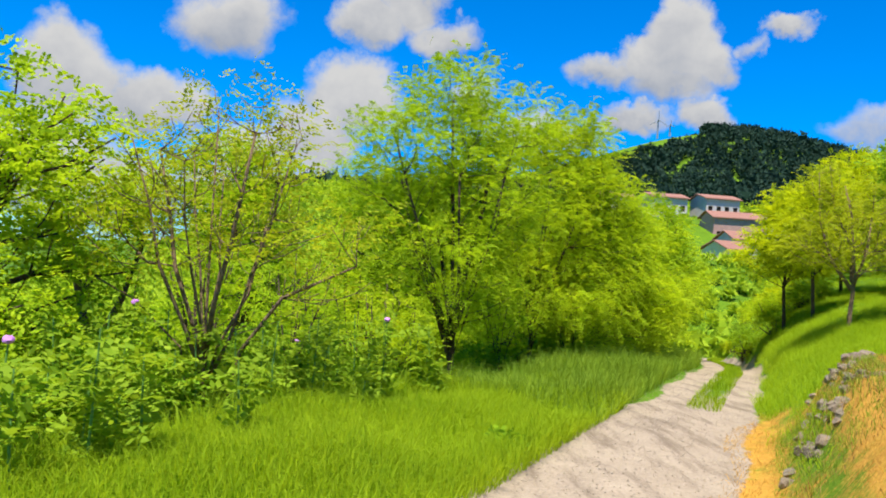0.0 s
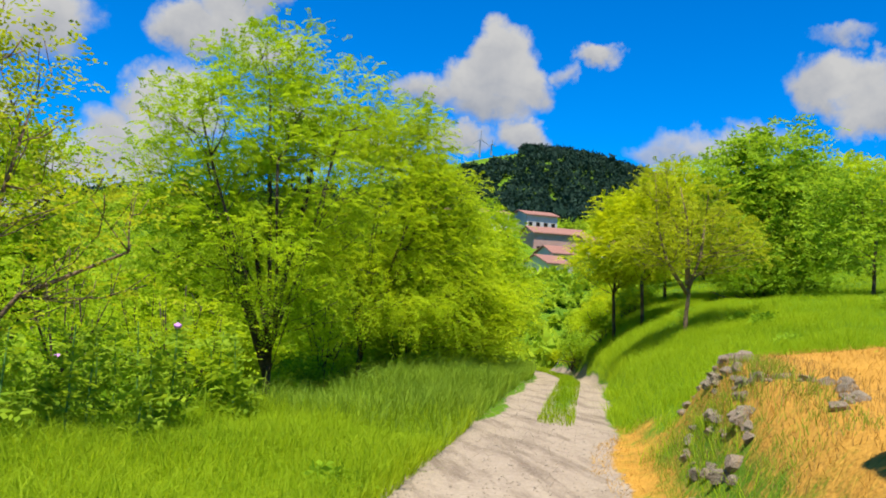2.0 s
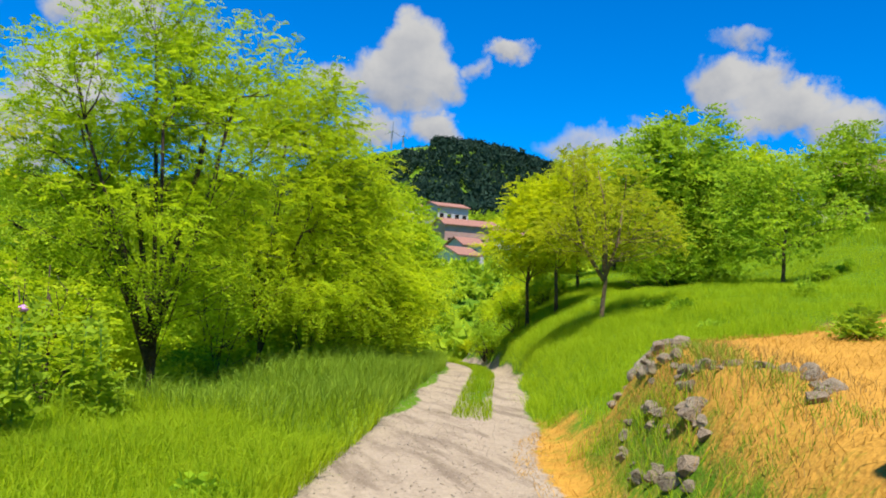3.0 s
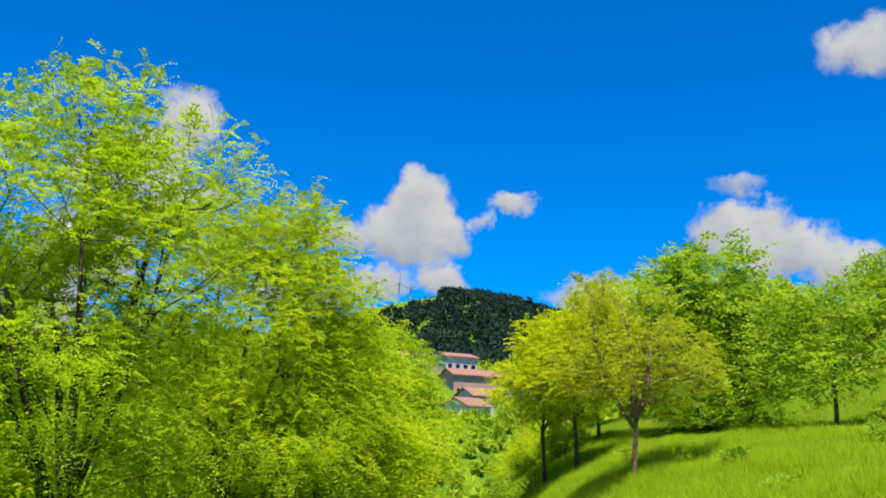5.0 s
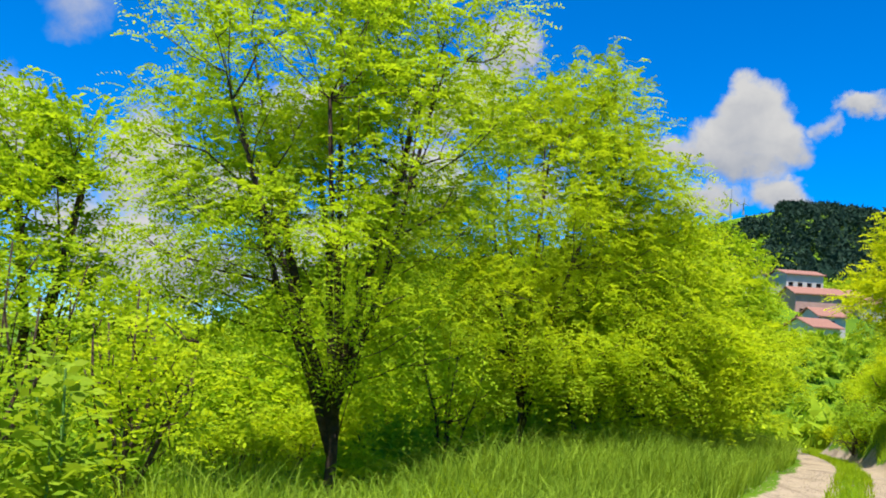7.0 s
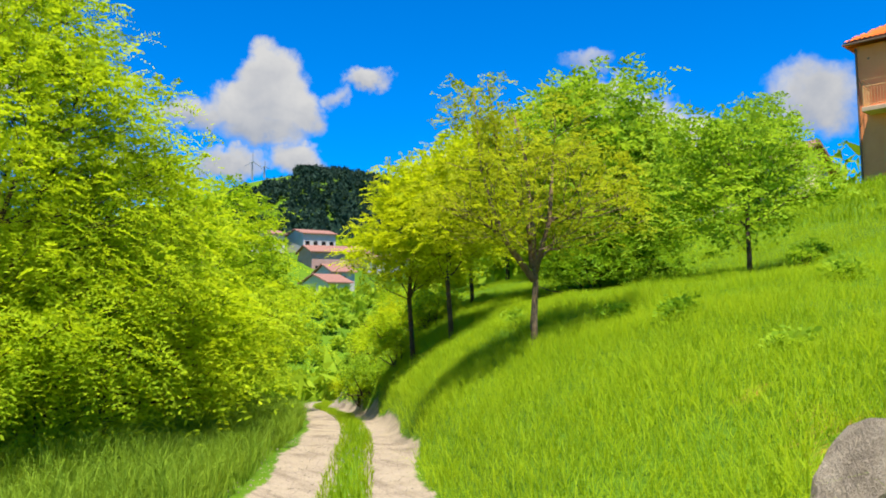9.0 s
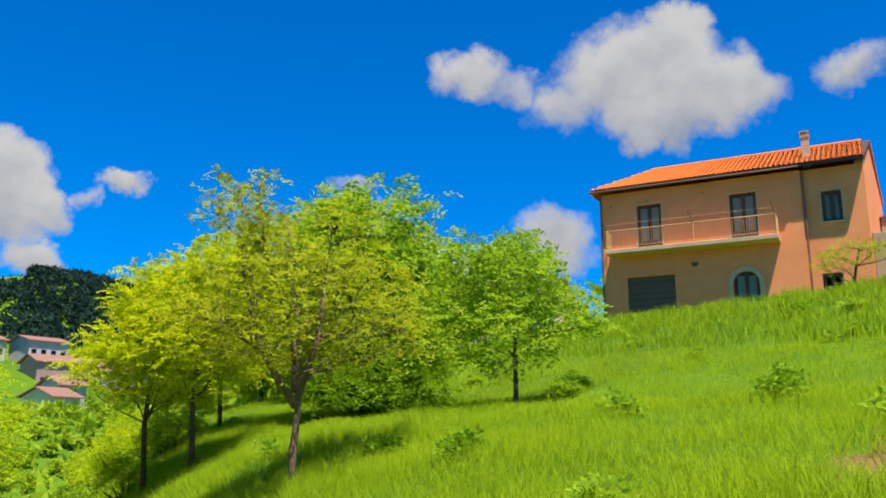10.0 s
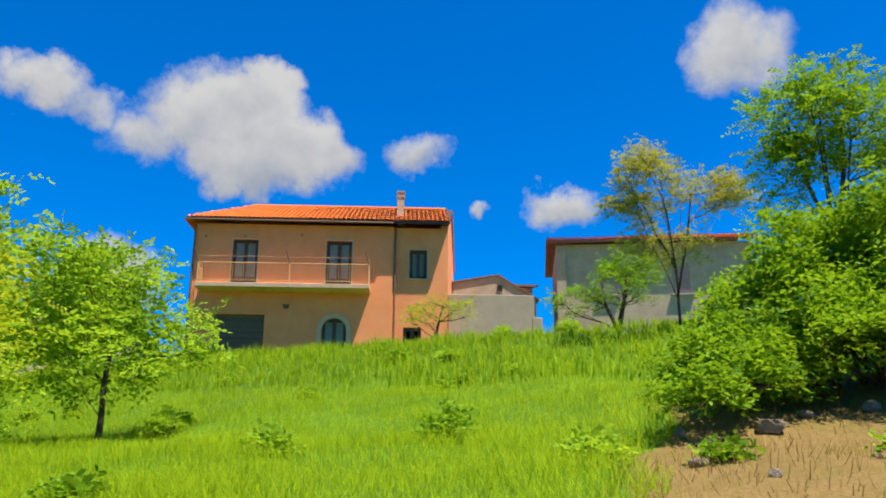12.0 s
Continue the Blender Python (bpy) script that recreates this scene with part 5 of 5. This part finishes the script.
# tumbled stones along the edge of the terrace
r_st = random.Random(3)
RUBBLE = "weathered grey field stone tumbled from the terrace edge"
for k in range(48):
    f = k / 47
    s_, d_ = -1.3 + 3.4 * f + r_st.uniform(-0.1, 0.1), 1.55 + 0.55 * f * f + r_st.uniform(-0.16, 0.3)
    q = T0 + TU * s_ + TN * d_
    g = r_st.uniform(0.05, 0.16)
    boulder(q[0], q[1], g * 1.35, g, g * r_st.uniform(0.6, 0.9), r_st.uniform(0, 180), k, RUBBLE, (M_rock, M_rock_warm)[k % 2], 0.3, "fallen terrace stones")
for k in range(26):
    f = k / 25
    s_, d_ = -1.7 + 2.2 * f + r_st.uniform(-0.1, 0.1), 2.2 + 0.25 * math.sin(f * 5) + r_st.uniform(-0.12, 0.12)
    q = T0 + TU * s_ + TN * d_
    g = r_st.uniform(0.05, 0.13)
    boulder(q[0], q[1], g * 1.3, g, g * 0.8, r_st.uniform(0, 180), 70 + k, RUBBLE, (M_rock_warm, M_rock)[k % 2], 0.4, "fallen terrace stones")
for k in range(14):   # the broken corner of the terrace wall
    f = (k % 7) / 6
    q = T0 + TU * (2.12 + 0.1 * f - 0.12 * (k // 7) + r_st.uniform(-0.05, 0.05)) + TN * (1.75 + 0.55 * f + r_st.uniform(-0.08, 0.08))
    g = r_st.uniform(0.07, 0.14)
    boulder(q[0], q[1], g * 1.35, g, g * 0.8, r_st.uniform(0, 180), 120 + k, RUBBLE, (M_rock, M_rock_warm)[k % 2], 0.35, "fallen terrace stones")
boulder(5.95, 11.62, 0.6, 0.45, 0.5, 40, 90, "large pale rock with orange lichen", M_rock, 0.15)
for k, (x, y, g) in enumerate([(14.0, 12.85, 0.4), (14.0, 11.97, 0.55), (13.6, 12.6, 0.3), (12.4, 12.7, 0.3), (14.6, 11.5, 0.35), (15.0, 10.8, 0.4), (13.0, 11.2, 0.2), (11.4, 12.2, 0.22)]):
    boulder(x, y, g * 0.6, g * 0.42, g * 0.3, 30 * k, 95 + k, "pale stone on the dry bank", M_rock_warm, 0.2, "stones on the dry bank")


# ---- the hill and the far things ----
def forest():
    r = np.random.default_rng(4)
    n = 15000
    x, y = r.uniform(-330, 640, n), r.uniform(330, 760, n)
    z = land(x, y)
    az = np.degrees(np.arctan2(x, y))
    el = np.degrees(np.arctan2(z - 1, np.hypot(x, y)))
    ok = (el > 3.2) & ((el < 7.2 + 0.3 * (az - 11) + 0.25 * wave(x, y, 30)) | (az > 17) | (az < 4))
    x, y, z = x[ok], y[ok], z[ok]
    n = len(x)
    base = unit(r.normal(0, 1, (n, 26, 3)))
    base[:, :, 2] = np.abs(base[:, :, 2])
    size = r.uniform(2.2, 4.6, (n, 1, 1))
    p = np.stack([x, y, z + 2.0], 1)[:, None, :] + base * size * np.array((0.8, 0.8, 1.15)) * r.uniform(0.7, 1.1, (n, 26, 1))
    p = p.reshape(-1, 3)
    a, b = r.normal(0, 1, (len(p), 3)) * 1.5, r.normal(0, 1, (len(p), 3)) * 1.5
    v = np.stack([p, p + a, p + b], 1).reshape(-1, 3)
    ob = quick_mesh("pine_wood", v, np.arange(len(v)).reshape(-1, 3), M_forest)
    tagged(ob, "dark pine wood covering the far hill", "wood", kind="stuff")


forest()


def village_green():
    r = np.random.default_rng(14)
    n = 1500
    x, y = r.uniform(-60, 120, n), r.uniform(44, 215, n)
    keep = np.ones(n, bool)
    for hx, hy in ((62, 190), (51, 193), (39, 196), (63, 178), (72, 172), (51.5, 150), (56, 158)):
        u = np.array((hx, hy)) / np.hypot(hx, hy)
        off = np.abs(x * u[1] - y * u[0])
        keep &= ~((off < 9) & (y < hy + 6))
    low = np.where(keep, 1.0, 0.36) * np.where(keep | (y < 140), 1.0, 0.0)
    x, y, low = x[low > 0], y[low > 0], low[low > 0]
    z = land(x, y)
    n = len(x)
    q = unit(r.normal(0, 1, (n, 80, 3)))
    q[:, :, 2] = np.abs(q[:, :, 2])
    size = r.uniform(2.2, 4.2, (n, 1, 1)) * low[:, None, None]
    p = (np.stack([x, y, z + 0.6], 1)[:, None, :] + q * size * r.uniform(0.7, 1.1, (n, 80, 1))).reshape(-1, 3)
    a, b = r.normal(0, 0.55, (len(p), 3)), r.normal(0, 0.55, (len(p), 3))
    v = np.stack([p, p + a, p + b], 1).reshape(-1, 3)
    ob = quick_mesh("valley_scrub", v, np.arange(len(v)).reshape(-1, 3), M_far_leaf)
    tagged(ob, "green scrub and trees filling the valley", "scrub", kind="stuff")


village_green()


def wind_turbine(az, dist, tall, label, blade=0.0):
    x, y = math.sin(radians(az)) * dist, math.cos(radians(az)) * dist
    t = new("wind_turbine" if blade else "radio_mast")
    t.matrix_world = pose(x, y, land_at(x, y) - 0.5)
    tagged(t, label, "turbine" if blade else "mast")
    v, f = tube([(0, 0, 0), (0, 0, tall * 0.5), (0, 0, tall)], [0.9, 0.7, 0.45], 8)
    mesh_object("tower" if blade else "mast", v, f, M_steel, t)
    if blade:
        part("nacelle", box(1.2, 3.0, 1.2, (0, -0.6, tall - 0.4), 0.2), M_steel, t)
        for k in range(3):
            w = math.pi / 2 + k * 2 * math.pi / 3
            bm = rod((0, -2.3, tall + 0.2), (math.cos(w) * blade, -2.3, tall + 0.2 + math.sin(w) * blade), 0.28, 5)
            part("blade", bm, M_steel, t)
    else:
        part("dish", merge(box(1.8, 1.0, 1.6, (0, -0.6, tall * 0.8), 0.2), box(1.6, 0.9, 1.2, (0, -0.6, tall * 0.6), 0.2)), M_steel, t)


wind_turbine(14.1, 705, 15, "slim wind turbine on the bare hilltop", 8)
wind_turbine(14.9, 700, 9, "small wind turbine on the bare hilltop", 4)
wind_turbine(8.9, 690, 17, "tall radio mast on the shoulder of the hill")
pole = part("utility_pole", rod((0, 0, -0.3), (0, 0, 4.6), 0.09, 8), M_concrete, None)
pole.matrix_world = pose(33.0, 35.2, land_at(33.0, 35.2))
tagged(pole, "thin grey utility pole at the top of the meadow", "pole")


# ---- small plants ----
def thistle(x, y, tall, seed, flowers):
    r = random.Random(seed)
    t = new("thistle")
    t.matrix_world = pose(x, y, land_at(x, y) - 0.02, 0, 0, r.uniform(0, 360))
    tagged(t, "grey-green thistle with mauve flower heads" if flowers else "leafy grey-green roadside weed", "weed", "weeds on the verge")
    vs, fs = tube([(0, 0, 0), (0.02, 0.01, tall * 0.5), (0.05, 0, tall)], [0.012, 0.010, 0.006], 5)
    mesh_object("stem", vs, fs, M_stem, t)
    rr = np.random.default_rng(seed)
    k = 26
    z = rr.uniform(0.05, 0.95, k) * tall
    at = np.stack([0.04 * z, 0 * z, z], 1)
    w = rr.uniform(0, 6.28, k)
    away = np.stack([np.cos(w), np.sin(w), 0.5 + 0 * w], 1)
    v, f = sprays(rr, at, away, 1, 0.01, 0.24, 4, 0.10, 0.1)
    quick_mesh("foliage", v, f, M_grass_tall, t)
    for j in range(flowers):
        e = Vector((0.05 + r.uniform(-0.18, 0.18) * j, r.uniform(-0.18, 0.18) * j, tall * (1.0 - 0.12 * j)))
        bm = bmesh.new()
        bmesh.ops.create_icosphere(bm, subdivisions=2, radius=0.035, matrix=Matrix.Translation(e + Vector((0, 0, 0.03))) @ Matrix.Diagonal((1, 1, 0.8, 1)))
        for q in bm.verts:
            q.co += (q.co - e).normalized() * r.uniform(0, 0.014)
        part("flower", bm, M_petal, t, "mauve flower head")
        if j:
            part("stalk", rod((0.03, 0, tall * 0.6), tuple(e), 0.005, 5), M_stem, t)


rv = random.Random(21)
for k in range(54):
    s_, d_ = rv.uniform(-6.5, 1.5), rv.uniform(-5.2, -2.9)
    q = T0 + TU * s_ + TN * d_
    thistle(q[0], q[1], rv.uniform(0.6, 1.15), 200 + k, 1 + k % 2 if k % 8 == 0 else 0)


def shrub(x, y, size, seed, mat, label="low green shrub in the undergrowth"):
    bush("shrub", label, "shrub", x, y, [(0, 0, size * 0.4, size * 0.6, size * 0.5), (size * 0.45, 0.1, size * 0.3, size * 0.45, size * 0.4), (-size * 0.4, -0.1, size * 0.3, size * 0.45, size * 0.38)], mat, seed, count=int(520 * size) + 60, leaf=0.085, pairs=2, length=0.15, group="undergrowth")


for k in range(24):
    s_, d_ = rv.uniform(-6, 24), rv.uniform(-9.5, -5.0)
    q = T0 + TU * s_ + TN * d_
    shrub(q[0], q[1], rv.uniform(0.5, 1.1), 300 + k, (M_acacia, M_acacia_dark, M_bramble)[k % 3])
for k, (x, y, g) in enumerate([(27.5, 20.5, 0.8), (26.8, 18.8, 0.6), (30.0, 22.0, 0.6), (17.6, 21.4, 0.7), (14.2, 15.4, 0.7), (12.8, 13.6, 0.45), (12.2, 11.0, 0.5), (13.0, 17.0, 0.4), (10.9, 19.2, 0.4), (33.0, 18.6, 0.9), (34.0, 13.0, 1.0), (31.0, 16.0, 0.8), (0.75, 8.3, 0.3)]):
    shrub(x, y, g * 0.62, 340 + k, (M_bramble, M_walnut)[k % 2], "low dark-green weed clump in the grass")
for k in range(16):
    s_, d_ = rv.uniform(6, 24), rv.uniform(-5.2, -3.2)
    q = T0 + TU * s_ + TN * (d_ - float(bend(s_)))
    shrub(q[0], q[1], rv.uniform(0.5, 0.95), 500 + k, (M_acacia_dark, M_acacia_dark, M_bramble)[k % 3], "dark leafy undergrowth at the foot of the locusts")
for k in range(12):
    shrub(rv.uniform(-5.6, -2.9), rv.uniform(6.2, 8.6), rv.uniform(0.55, 0.95), 540 + k, M_bramble, "dark leafy weed clump on the shaded verge")
for k in range(22):   # lime-green bushes where the track drops out of sight
    s_, d_ = rv.uniform(23, 36), rv.uniform(0.9, 3.4)
    q = T0 + TU * s_ + TN * (d_ - float(bend(s_)))
    shrub(q[0], q[1], rv.uniform(0.5, 1.3), 560 + k, (M_acacia, M_yellow, M_walnut)[k % 3], "bright young bush beside the sunken track")
rs = random.Random(77)
for k in range(30):
    s_, d_ = rs.uniform(2, 30), rs.uniform(2.5, 20)
    q = T0 + TU * s_ + TN * (d_ - float(bend(s_)))
    shrub(q[0], q[1], rs.uniform(0.12, 0.26), 400 + k, (M_bramble, M_grass_tall, M_walnut)[k % 3], "low leafy weed standing in the meadow grass")


def gravel():
    """Loose stones on the track, too many to count."""
    r = np.random.default_rng(9)
    n = 5200
    s, d = r.uniform(-9, 16, n), r.uniform(-1.05, 1.05, n)
    x, y = T0[0] + TU[0] * s + TN[0] * (d - bend(s)), T0[1] + TU[1] * s + TN[1] * (d - bend(s))
    g = r.uniform(0.003, 0.014, (n, 1, 1))
    shape = np.array([(1, 0, 0), (0, 1, 0), (-1, 0, 0), (0, -1, 0), (0, 0, 0.8), (0, 0, -0.8)], float)[None] * r.uniform(0.6, 1.3, (n, 6, 1))
    v = (np.stack([x, y, land(x, y) + 0.004], 1)[:, None, :] + shape * g).reshape(-1, 3)
    f = np.array([(0, 1, 4), (1, 2, 4), (2, 3, 4), (3, 0, 4), (1, 0, 5), (2, 1, 5), (3, 2, 5), (0, 3, 5)])
    faces = (np.arange(n)[:, None, None] * 6 + f[None]).reshape(-1, 3)
    tagged(quick_mesh("gravel", v, faces, M_gravel), "loose pale gravel scattered over the track", "gravel", kind="stuff")


gravel()
